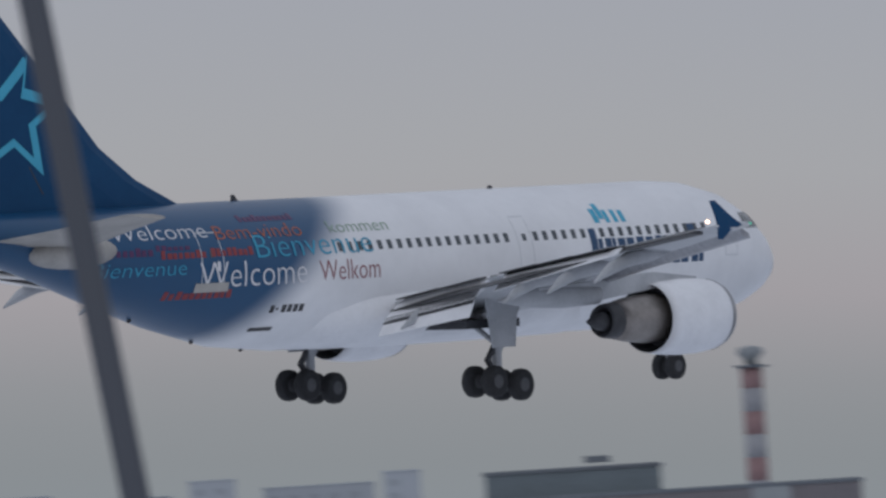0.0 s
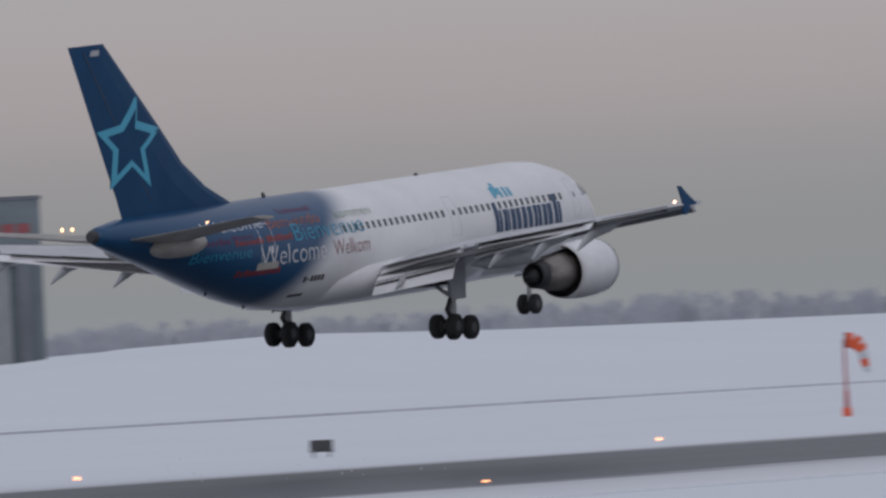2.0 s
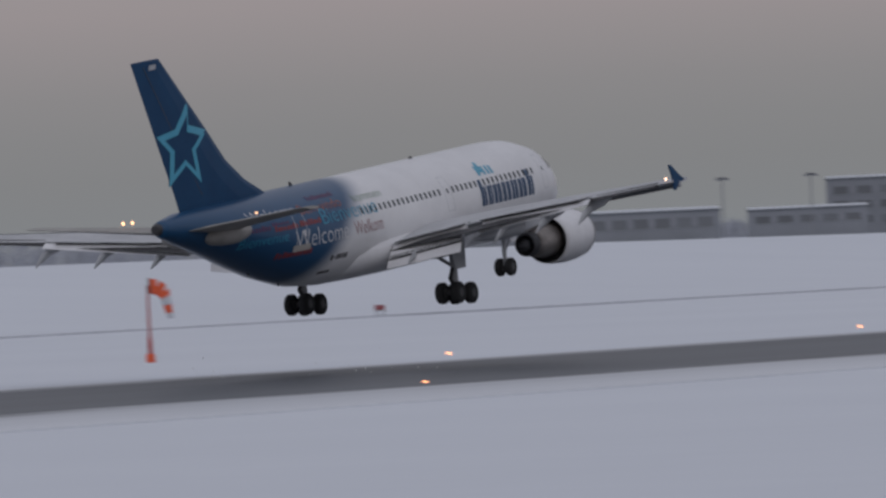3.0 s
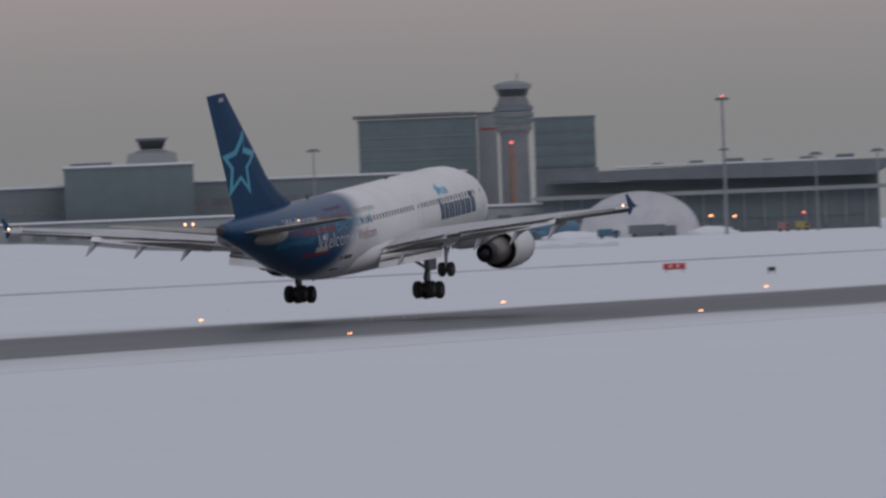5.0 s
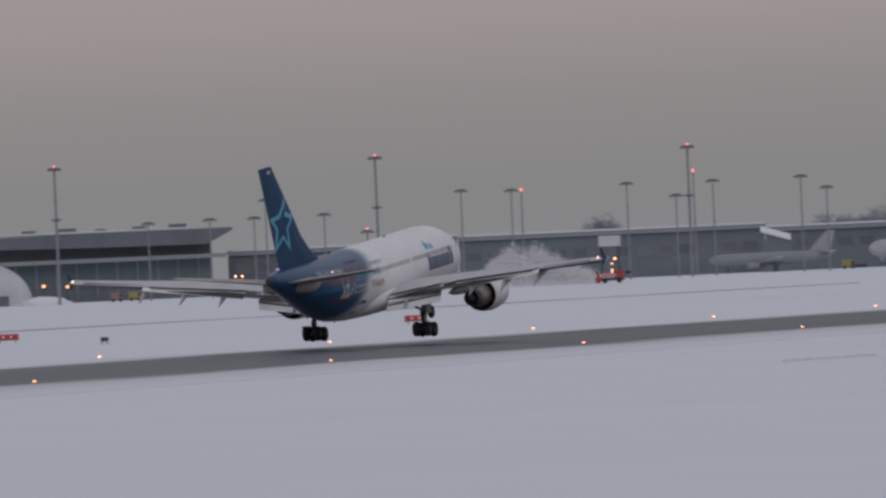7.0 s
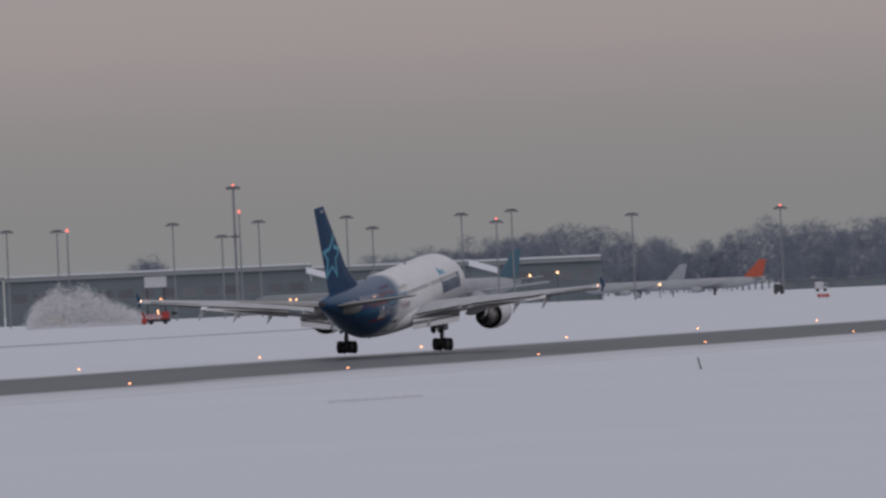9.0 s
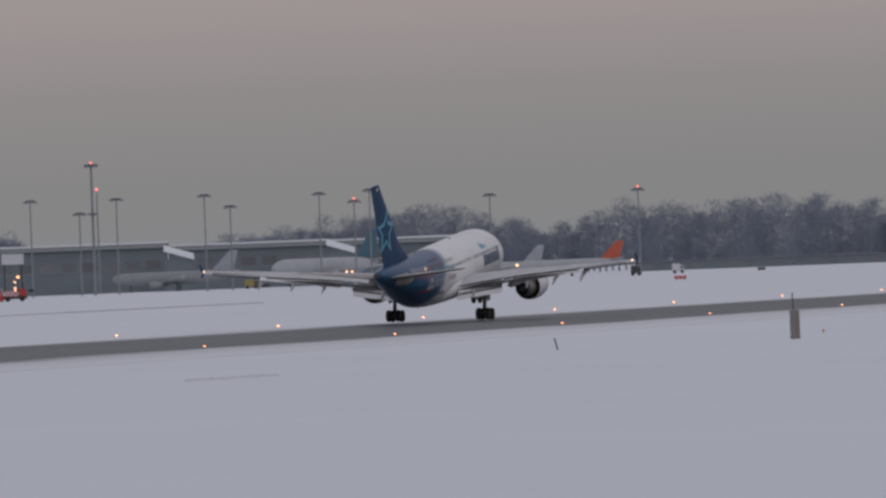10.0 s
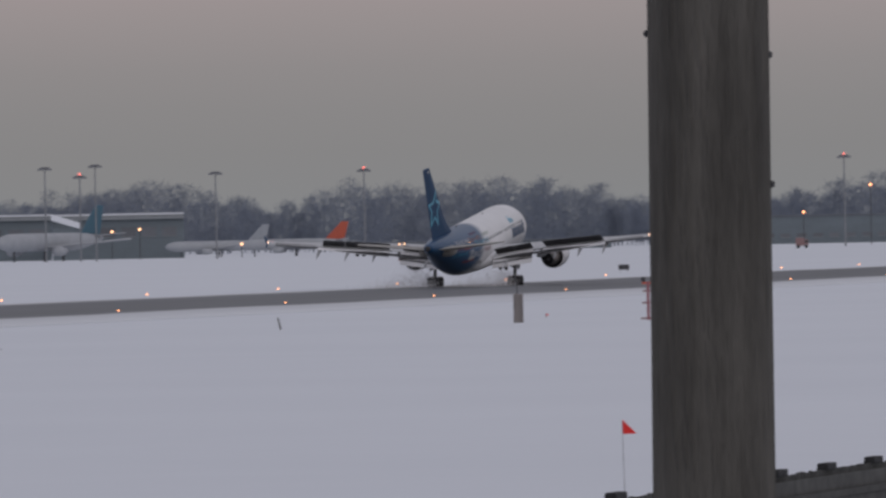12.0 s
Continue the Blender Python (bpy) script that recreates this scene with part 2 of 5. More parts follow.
BANDPALE = mat("hazed_grey_white", (0.34, 0.34, 0.36), (0.30, 0.30, 0.32), rough=0.8, scale=0.4)
# white paint greyed by haze that is put into the colour
PARKED = mat("hazed_white_paint", (0.42, 0.44, 0.47), (0.36, 0.38, 0.41), rough=0.5, scale=0.4)
FLAG = mat("red_flag", (0.95, 0.035, 0.03), rough=0.7)
OCHRE = mat("dull_yellow_paint", (0.36, 0.31, 0.12), (0.28, 0.24, 0.09), rough=0.7, scale=1)
YELLOW = mat("yellow_paint", (0.55, 0.42, 0.05), rough=0.6)
AMBER = mat("amber_lamp", (1.0, 0.40, 0.17), glow=3.2)
WARM = mat("warm_lamp", (1.0, 0.55, 0.28), glow=2.4)
WHITELAMP = mat("white_lamp", (1.0, 0.62, 0.42), glow=3.0)
GATELAMP = mat("gate_lamp", (1.0, 0.50, 0.22), glow=0.8)
REDLAMP = mat("red_lamp", (1.0, 0.20, 0.16), glow=1.5)
GREENLAMP = mat("green_lamp", (0.1, 0.6, 0.35), glow=0.25)
SIGNRED = mat("lit_red_sign", (0.52, 0.05, 0.04), (0.36, 0.035, 0.03), glow=0.06, scale=1.5)
PURPLELAMP = mat("violet_sign", (0.65, 0.32, 0.9), glow=0.8)

# ---- building blocks ----


def mesh_of(name, bm, material, smooth=False):
    me = bpy.data.meshes.new(name)
    bm.normal_update()
    bm.to_mesh(me)
    bm.free()
    me.materials.append(material)
    if smooth:
        me.shade_smooth()
    return me


def part(name, bm, material, parent, label="", smooth=False):
    me = bm if isinstance(bm, bpy.types.Mesh) else mesh_of(name, bm, material, smooth)
    ob = new(name, me)
    ob.parent = parent
    return tagged(ob, label)


def thing(name, m, label, category, group="", kind=""):
    ob = new(name)
    ob.matrix_basis = m
    return tagged(ob, label, category, group, kind)


def box(bm, x0, x1, y0, y1, z0, z1, bevel=0.0):
    vs = [bm.verts.new((x, y, z)) for x in (x0, x1) for y in (y0, y1) for z in (z0, z1)]
    fs = [bm.faces.new([vs[i] for i in q]) for q in ((0, 1, 3, 2), (4, 6, 7, 5), (0, 4, 5, 1), (2, 3, 7, 6), (0, 2, 6, 4), (1, 5, 7, 3))]
    if bevel:
        bmesh.ops.bevel(bm, geom=list({e for f in fs for e in f.edges}), offset=bevel, segments=1, affect="EDGES")
    return bm


def boxed(*a, bevel=0.0):
    return box(bmesh.new(), *a, bevel=bevel)


def loft(rings, bm=None, cap=True, closed=True):
    """A skin over rings of equal count."""
    bm = bm or bmesh.new()
    rows = [[bm.verts.new(p) for p in r] for r in rings]
    n = len(rows[0])
    for a, b in zip(rows, rows[1:]):
        for i in range(n if closed else n - 1):
            j = (i + 1) % n
            bm.faces.new((a[i], a[j], b[j], b[i]))
    if cap:
        bm.faces.new(rows[0][::-1])
        bm.faces.new(rows[-1])
    bmesh.ops.recalc_face_normals(bm, faces=bm.faces[:])
    return bm


def tube(p, q, r0, r1=None, n=10, bm=None):
    """A tapered round bar from p to q."""
    p, q = Vector(p), Vector(q)
    r1 = r0 if r1 is None else r1
    turn = (q - p).to_track_quat("Z", "Y").to_matrix()
    ring = [Vector((math.cos(2 * math.pi * i / n), math.sin(2 * math.pi * i / n), 0)) for i in range(n)]
    return loft([[p + turn @ (v * r0) for v in ring], [q + turn @ (v * r1) for v in ring]], bm)


def spun(profile, axis="Z", n=24, bm=None, cap=True):
    """A body turned about an axis; profile rows of (along, radius)."""
    rings = []
    for a, r in profile:
        ring = []
        for i in range(n):
            c, s = r * math.cos(2 * math.pi * i / n), r * math.sin(2 * math.pi * i / n)
            ring.append({"X": (a, c, s), "Y": (c, a, s), "Z": (c, s, a)}[axis])
        rings.append(ring)
    return loft(rings, bm, cap)


def plate(points, thick, axis):
    """A flat outline given thickness along an axis vector."""
    v = Vector(axis).normalized() * thick / 2
    return loft([[Vector(p) - v for p in points], [Vector(p) + v for p in points]])


def spot(az, r, z=0.0):
    a = radians(az)
    return Vector((r * math.sin(a), r * math.cos(a), z))


def high(el, r):
    return EYE[2] + r * math.tan(radians(el))


def facing(az, r, z=0.0):
    """A pose whose x runs to the right across the line of sight and whose y runs away."""
    p = spot(az, r, z)
    return pose(p.x, p.y, p.z, 0, 0, -az)


def smoothstep(a, b, x):
    t = min(1.0, max(0.0, (x - a) / (b - a)))
    return t * t * (3 - 2 * t)


HILL = ((-60, 4.0), (-37, 1.7), (-36.5, 2.3), (-35.3, 3.8), (-34.2, 4.55), (-33.0, 4.75), (-32.65, 5.2), (-32.2, 6.5), (-31.2, 7.4), (-30, 6.75), (-28, 6.45), (-25.8, 6.3), (-24.2, 5.3), (-23.5, 4.9), (-23.1, 3.6), (-22.8, 1.6), (-22.3, 0.0), (0, 0))


def ground_height(x, y):
    r = math.hypot(x, y)
    z = 4.6 * (1 - smoothstep(28, 112, r))
    if y > 0 and x < -480:
        az = math.degrees(math.atan2(x, y))
        z += smoothstep(500, 650, -x) * float(np.interp(az, [h[0] for h in HILL], [h[1] for h in HILL]))
    far = smoothstep(300, 420, -x)
    z += far * 0.07 * noise.noise((x * 0.03, y * 0.012, 0)) + 0.012 * noise.noise((x * 0.05, y * 0.05, 3)) * smoothstep(60, 120, r) * (1 if x > -205 else 0)
    return z


def build_ground():
    bm = bmesh.new()
    azs = [-180 + 6 * i for i in range(21)] + [-54 + 0.3 * i for i in range(1, 160)] + [6 * i for i in range(0, 30)]
    azs = sorted(set(round(a, 3) for a in azs))
    rs = [6 * 1.062 ** i for i in range(112)]
    rs = [r for r in rs if r < 4700] + [4900]
    centre = bm.verts.new((0, 0, 4.6))
    rows = []
    for a in azs:
        rows.append([bm.verts.new((*spot(a, r).xy, ground_height(*spot(a, r).xy))) for r in rs])
    for i in range(len(rows)):
        a, b = rows[i], rows[(i + 1) % len(rows)]
        bm.faces.new((centre, b[0], a[0]))
        for j in range(len(rs) - 1):
            bm.faces.new((a[j], b[j], b[j + 1], a[j + 1]))
    bmesh.ops.recalc_face_normals(bm, faces=bm.faces[:])
    tagged(new("ground", mesh_of("ground", bm, SNOW, True)), "snow-covered airfield under an overcast winter sky", "ground", kind="structure")


build_ground()
runway = new("runway", mesh_of("runway", boxed(-24, 46, -262, 2900, -0.3, 0.05), ASPHALT))
runway.location = (-245, 600, 0.02)
tagged(runway, "grey asphalt runway with snow drifted over its edges", "runway", kind="structure")
track = new("service_track", mesh_of("service_track", boxed(-0.9, 0.9, -500, 1010, -0.3, 0.12), mat("trodden_snow", (0.42, 0.43, 0.47), (0.62, 0.63, 0.68), rough=0.9, scale=0.03, stretch=(1, 0.3, 1))))
track.location = (-468, 700, 0.06)
tagged(track, "thin grey track trodden across the snow", "track", kind="structure")

# ---- the landing airliner: x forward from the nose, y to port, z up ----
FUS = ((-1.0, -0.66, 0.03, 0.03), (-1.13, -0.66, 0.45, 0.42), (-1.5, -0.6, 0.92, 0.86), (-2.2, -0.5, 1.4, 1.34), (-3.25, -0.34, 1.92, 1.88), (-4.65, -0.18, 2.42, 2.34), (-6.4, -0.09, 2.74, 2.64), (-8, -0.08, 2.82, 2.72),
       (-16, -0.08, 2.82, 2.72), (-24, -0.08, 2.82, 2.72), (-29, -0.08, 2.82, 2.72), (-32, 0.06, 2.74, 2.6), (-35, 0.42, 2.45, 2.22), (-38, 0.9, 1.98, 1.74), (-41, 1.4, 1.42, 1.24), (-43.5, 1.74, 0.92, 0.82), (-45, 1.9, 0.52, 0.48), (-45.5, 1.95, 0.34, 0.33))


def skin(x, z, out=0.0, side=-1):
    """The point of the fuselage's skin at length x and height z."""
    xs = [f[0] for f in FUS][::-1]
    zc, ry, rz = (float(np.interp(x, xs, [f[i] for f in FUS][::-1])) for i in (1, 2, 3))
    k = max(-0.98, min(0.98, (z - zc) / rz))
    return Vector((x, side * (ry * math.sqrt(1 - k * k) + out), zc + k * rz))


def lettering(word, x0, x1, z0, height, slant=0.0):
    """Flat letters bent over the starboard side of the fuselage."""
    cu = bpy.data.curves.new("letters", "FONT")
    cu.body, cu.resolution_u, cu.offset = word, 3, -0.012
    ob = new("letters", cu)
    me = ob.evaluated_get(bpy.context.evaluated_depsgraph_get()).to_mesh()
    bm = bmesh.new()
    bm.from_mesh(me)
    bpy.data.objects.remove(ob)
    bmesh.ops.triangulate(bm, faces=bm.faces[:])
    lo, hi = min(v.co.x for v in bm.verts), max(v.co.x for v in bm.verts)
    for _ in range(2):
        bmesh.ops.subdivide_edges(bm, edges=[e for e in bm.edges if abs(e.verts[0].co.y - e.verts[1].co.y) > 0.2], cuts=1)
        bmesh.ops.triangulate(bm, faces=bm.faces[:])
    for v in bm.verts:
        k = (v.co.x - lo) / (hi - lo)
        v.co = skin(x0 + (x1 - x0) * k, z0 + v.co.y / 0.7 * height + slant * k, 0.018)
    return bm


def side_patch(x0, x1, z0, z1, out=0.015, nx=4, nz=5, side=-1):
    """A painted or inset patch that follows the fuselage's skin."""
    bm = bmesh.new()
    g = [[bm.verts.new(skin(x0 + (x1 - x0) * i / nx, z0 + (z1 - z0) * j / nz, out, side)) for j in range(nz + 1)] for i in range(nx + 1)]
    for i in range(nx):
        for j in range(nz):
            bm.faces.new((g[i][j], g[i + 1][j], g[i + 1][j + 1], g[i][j + 1]))
    bmesh.ops.recalc_face_normals(bm, faces=bm.faces[:])
    bmesh.ops.solidify(bm, geom=bm.faces[:], thickness=0.01)
    return bm


def aerofoil(le, te, y, z, t, droop=0.0):
    """A closed section of a wing in the plane of y."""
    shape = ((0, 0), (0.02, 0.22), (0.1, 0.42), (0.3, 0.55), (0.55, 0.48), (0.8, 0.25), (1, 0.06), (1, 0), (0.8, -0.12), (0.55, -0.38), (0.3, -0.45), (0.1, -0.32), (0.02, -0.16))
    return [(le + (te - le) * a, y, z + b * t - droop * a) for a, b in shape]


def wing_at(y):
    """Leading edge, trailing edge, height and thickness at the span y."""
    ys = (1.5, 8.0, 21.9)
    return [float(np.interp(y, ys, v)) for v in ((-15.8, -20.0, -28.1), (-25.2, -25.6, -30.1), (-1.55, -0.45, 1.17), (1.45, 0.75, 0.28))]


def wing_bm(s):
    return loft([aerofoil(*[w for w in wing_at(y)[:2]], s * y, *wing_at(y)[2:]) for y in (1.5, 3, 5.5, 8, 11, 14, 18, 20.5, 21.6, 21.9)])


def panel_along(s, y0, y1, a0, a1, b0, b1, thick):
    """A slab between two spans; a and b are (aft of the trailing edge, below it) of its front and back edge at each span."""
    rings = []
    for y, a, b in ((y0, a0, b0), (y1, a1, b1)):
        _, te, z, _ = wing_at(y)
        rings.append([(te - a[0], s * y, z - a[1] + thick / 2), (te - b[0], s * y, z - b[1] + 0.03), (te - b[0], s * y, z - b[1]), (te - a[0], s * y, z - a[1] - thick / 2)])
    return loft(rings)


def wheel_mesh(r, w):
    return mesh_of("tyre", spun(((-w / 2, r * 0.62), (-w / 2, r * 0.86), (-w * 0.36, r * 0.97), (0, r), (w * 0.36, r * 0.97), (w / 2, r * 0.86), (w / 2, r * 0.62)), "Y", 28), TYRE, True)


def hub_mesh(r, w):
    return mesh_of("rim", spun(((-w * 0.54, r * 0.2), (-w * 0.54, r * 0.35), (-w * 0.42, r * 0.58), (w * 0.42, r * 0.58), (w * 0.54, r * 0.35), (w * 0.54, r * 0.2)), "Y", 18), RIM)


TILT = radians(7)  # the bogies hang with their front wheels low


def build_airliner():
    plane = thing("airliner", pose(-257, 309, 20, 0, -1.2, 90), "white and deep blue twin-engine airliner landing with wheels down", "airplane")
    n = 40
    rings = [[(x, ry * math.cos(2 * math.pi * i / n), zc + rz * math.sin(2 * math.pi * i / n)) for i in range(n)] for x, zc, ry, rz in FUS]
    fus = part("fuselage", loft(rings), LIVERY, plane, "white fuselage fading to deep blue at the tail", True)
    part("tail_cone", spun(((-45.75, 0.2), (-45.72, 0.26), (-45.45, 0.34)), "X", 18), DARK, plane).location = (0, 0, 1.95)
    rings = []
    for x, w, d in ((-12.2, 0.4, 2.7), (-13.4, 1.6, 2.84), (-16, 2.42, 2.88), (-19, 2.56, 2.9), (-23, 2.56, 2.9), (-26, 2.38, 2.86), (-28.4, 2.0, 2.8), (-30.2, 1.2, 2.7), (-31.2, 0.4, 2.6)):
        rings.append([(x, w * 1.18 * math.cos(2 * math.pi * i / 32), -1.5 + (d - 1.5) * math.sin(2 * math.pi * i / 32)) for i in range(32)])
    part("belly_fairing", loft(rings), WHITE, plane, smooth=True)
    # fin and its star
    FINZ = (1.6, 2.67, 3.55, 4.75, 6.5, 10.6)
    FINLE, FINTE, FINT = (-31.2, -33.6, -35.65, -37.5, -39.2, -43.4), (-42.6, -42.98, -43.3, -43.85, -44.6, -46.35), (0.6, 0.62, 0.62, 0.58, 0.5, 0.28)
    shape = ((0, 0), (0.03, 0.3), (0.12, 0.5), (0.35, 0.55), (0.7, 0.3), (1, 0.03))

    def fin_ring(z):
        le, te, t = (float(np.interp(z, FINZ, v)) for v in (FINLE, FINTE, FINT))
        return [(le + (te - le) * a, b * t, z) for a, b in shape] + [(le + (te - le) * a, -b * t, z) for a, b in shape[:0:-1]]

    def fin_skin(x, z, side):
        le, te, t = (float(np.interp(z, FINZ, v)) for v in (FINLE, FINTE, FINT))
        k = min(1.0, max(0.0, (x - le) / (te - le)))
        return Vector((x, side * (float(np.interp(k, [a for a, _ in shape], [b for _, b in shape])) * t + 0.015), z))
    part("fin", loft([fin_ring(z) for z in (1.6, 2.2, 2.67, 3.1, 3.55, 4.1, 4.75, 5.6, 6.5, 8, 10, 10.6)]), BLUE, plane, "deep blue fin")
    outer = ((-41.12, 8.3), (-41.45, 6.95), (-39.5, 6.5), (-40.95, 5.6), (-40.6, 3.85), (-42.0, 4.9), (-43.72, 3.95), (-43.4, 5.7), (-44.56, 6.62), (-42.75, 6.85))
    cx, cz = -42.05, 5.85
    for side in (-1, 1):
        bm = bmesh.new()
        rows = []
        for i in range(10):
            (x0, z0), (x1, z1) = outer[i], outer[(i + 1) % 10]
            for q in range(5):
                x, z = x0 + (x1 - x0) * q / 5, z0 + (z1 - z0) * q / 5
                rows.append([bm.verts.new(fin_skin(cx + (x - cx) * f, cz + (z - cz) * f, side)) for f in (1.0, 0.84, 0.68)])
        for a, b in zip(rows, rows[1:] + rows[:1]):
            for k in (0, 1):
                bm.faces.new((a[k], b[k], b[k + 1], a[k + 1]))
        bmesh.ops.recalc_face_normals(bm, faces=bm.faces[:])
        part("star", bm, CYAN, plane, "cyan star outline")
        part("serial_mark", plate([fin_skin(x, z, side) for x, z in ((-44.0, 10.35), (-44.1, 10.1), (-44.75, 10.1), (-44.65, 10.35))], 0.02, (0, 1, 0)), GREYPAINT, plane)
        hinge = [fin_skin(float(np.interp(z, FINZ, FINLE)) * 0.3 + float(np.interp(z, FINZ, FINTE)) * 0.7 + dx, z, side) for z, dx in ((3.2, 0), (10.3, 0), (10.3, 0.06), (3.2, 0.06))]
        part("rudder_gap", plate(hinge, 0.01, (0, 1, 0)), DARK, plane)
    # tailplane, wings
    for s in (-1, 1):
        part("tailplane", loft([aerofoil(le, te, s * y, z, t, -0.085 * (le - te)) for y, le, te, z, t in ((0.9, -39.4, -43.8, 1.25, 0.5), (4, -41.0, -44.1, 1.7, 0.34), (8.1, -42.9, -44.9, 2.27, 0.16))]), BEIGE, plane, "bare beige-grey tailplane")
        part("tailplane_fairing", loft([[(-40.3 + 2.1 * k * math.cos(q * math.pi / 10), s * y, 1.25 + 0.62 * k * math.sin(q * math.pi / 10) - 0.12) for q in range(20)] for y, k in ((0.7, 1.0), (1.5, 0.95), (1.85, 0.75), (2.0, 0.4))]), BEIGE, plane, smooth=True)
        part("wing", wing_bm(s), WINGTOP, plane, "grey swept wing")
        # dark slabs stand in for the shade inside the flap cove and gaps
        part("flap_cove", panel_along(s, 2.9, 16.4, (-0.35, 0.05), (-0.35, 0.02), (0.35, 0.28), (0.25, 0.2), 0.06), DARK, plane)
        part("flap_gap", panel_along(s, 2.95, 7.5, (0.66, 0.54), (0.62, 0.58), (0.84, 0.76), (0.8, 0.8), 0.06), DARK, plane)
        part("flap_gap", panel_along(s, 8.6, 16.4, (0.0, -0.03), (0.0, -0.02), (0.1, 0.05), (0.1, 0.05), 0.05), DARK, plane)
        part("inboard_flap", panel_along(s, 2.95, 7.5, (-0.2, 0.0), (-0.2, 0.0), (0.72, 0.6), (0.68, 0.64), 0.26), WHITE, plane, "white flap lowered behind the wing")
        part("inboard_flap_tab", panel_along(s, 2.95, 7.5, (0.75, 0.68), (0.71, 0.72), (1.1, 1.16), (1.0, 1.3), 0.14), WHITE, plane, "white slotted tab behind the flap")
        part("outboard_flap", panel_along(s, 8.7, 16.3, (0.08, 0.1), (0.05, 0.08), (0.75, 0.58), (0.5, 0.27), 0.18), WHITE, plane, "white flap lowered behind the wing")
        # aileron in dark colour, painting in the shade under the outer wing
        part("aileron", panel_along(s, 16.5, 20.8, (-0.5, 0.02), (-0.4, 0.02), (0.3, 0.16), (0.22, 0.1), 0.26), DARK, plane)
        rings = []
        for y in (3.4, 7, 7.01, 12, 21):
            le, _, z, t = wing_at(y)
            rings.append([(le + 0.55, s * y, z - 0.38), (le + 0.5, s * y, z - 0.22), (le - 0.25, s * y, z + 0.30 * t + 0.08), (le - 0.2, s * y, z + 0.2 * t), (le + 0.3, s * y, z - 0.35)])
        part("slat", loft(rings), STEEL, plane, "bright metal leading-edge slat")
        for y in (4.6, 10.3, 13.2, 16.2):
            _, te, z, t = wing_at(y)
            prof = ((2.6, 0.04, -0.2), (1.6, 0.19, -0.3), (0.2, 0.23, -0.42), (-0.8, 0.19, -0.75), (-1.6, 0.04, -1.15))
            part("flap_track_fairing", loft([[(te + a, s * y + r * 0.7 * math.cos(k * math.pi / 4), z + dz + r * 1.2 * math.sin(k * math.pi / 4)) for k in range(8)] for a, r, dz in prof]), GREYPAINT, plane, smooth=True)
        tipz = 1.15
        part("wingtip_fence", plate([(-28.5, s * 21.86, tipz + 0.02), (-29.2, s * 21.88, tipz + 0.4), (-30.0, s * 21.9, tipz + 0.92), (-30.2, s * 21.9, tipz + 0.92), (-29.9, s * 21.88, tipz + 0.35), (-29.75, s * 21.86, tipz), (-29.75, s * 21.85, tipz - 0.42), (-29.55, s * 21.85, tipz - 0.44), (-29.1, s * 21.85, tipz - 0.12)], 0.09, (0, 1, 0)), BLUE, plane, "blue wingtip fence")
        part("tip_light", spun(((-0.1, 0.03), (0, 0.075), (0.1, 0.03)), "X", 10), WHITELAMP, plane, "glowing white tail-facing light").location = (-29.95, s * 21.55, 1.34)
        part("position_light", spun(((-0.1, 0.03), (0, 0.06), (0.1, 0.03)), "X", 10), GREENLAMP if s < 0 else REDLAMP, plane).location = (-27.8, s * 21.62, 1.2)
        # engine
        nac = part("nacelle", spun(((-16.95, 1.23), (-17.0, 1.25), (-16.4, 1.34), (-15.4, 1.40), (-14.4, 1.38), (-13.6, 1.28), (-13.3, 1.17), (-13.35, 1.1), (-13.9, 1.08), (-14.7, 1.12), (-14.7, 0.2)), "X", 40, cap=False), WHITE, plane, "white engine nacelle", True)
        part("intake_lip", spun(((-13.6, 1.295), (-13.36, 1.22), (-13.25, 1.15), (-13.32, 1.08), (-13.6, 1.07)), "X", 40, cap=False), STEEL, nac, "polished intake lip", True)
        part("fan_duct", spun(((-16.97, 1.225), (-16.6, 1.17), (-16.1, 1.1), (-16.0, 0.5)), "X", 36, cap=False), DARK, nac)
        part("core_cowl", spun(((-16.05, 0.84), (-17.2, 0.90), (-18.2, 0.80), (-18.95, 0.66), (-18.9, 0.6)), "X", 32), COREMETAL, nac, "dull metal core cowl", True)
        part("exhaust_nozzle", spun(((-18.6, 0.70), (-19.4, 0.62), (-19.55, 0.55), (-19.3, 0.5)), "X", 28), DARK, nac, smooth=True)
        part("exhaust_plug", spun(((-19.0, 0.42), (-19.6, 0.36), (-20.3, 0.06)), "X", 24), DARK, nac, smooth=True)
        nac.location = (-0.25, s * 7.85, -2.27)
        le, te, z, t = wing_at(7.85)
        part("pylon", loft([[(x, s * 7.85 + w, zz) for w, zz in ((-0.2, z0), (0.2, z0), (0.22, z1), (-0.22, z1))] for x, z0, z1 in ((-14.6, -0.95, -0.85), (-17, -1.2, -0.6), (-20, -1.5, -0.8), (-23.4, -1.15, -0.95))]), GREYPAINT, plane)
        part("pylon_fairing", spun(((-25.4, 0.05), (-24, 0.3), (-22, 0.42), (-20, 0.35)), "X", 14), GREYPAINT, plane, smooth=True).location = (0, s * 7.85, -1.3)
        # main gear
        leg = part("main_gear", tube((0, 0, 0.15), (0, 0, 3.2), 0.17, 0.21), GREYPAINT, plane, "four-wheel landing gear bogie with grey strut")
        leg.location = (-21.8, s * 4.55, -4.36)
        part("bogie_beam", boxed(-0.85, 0.85, -0.14, 0.14, -0.14, 0.16, bevel=0.04), DARK, leg).rotation_euler = (0, TILT, 0)
        part("oleo", tube((0, 0, 0.1), (0, 0, 1.3), 0.12), STEEL, leg)
        part("drag_brace", tube((0.05, 0, 1.0), (1.5, -s * 0.1, 2.9), 0.09), GREYPAINT, leg)
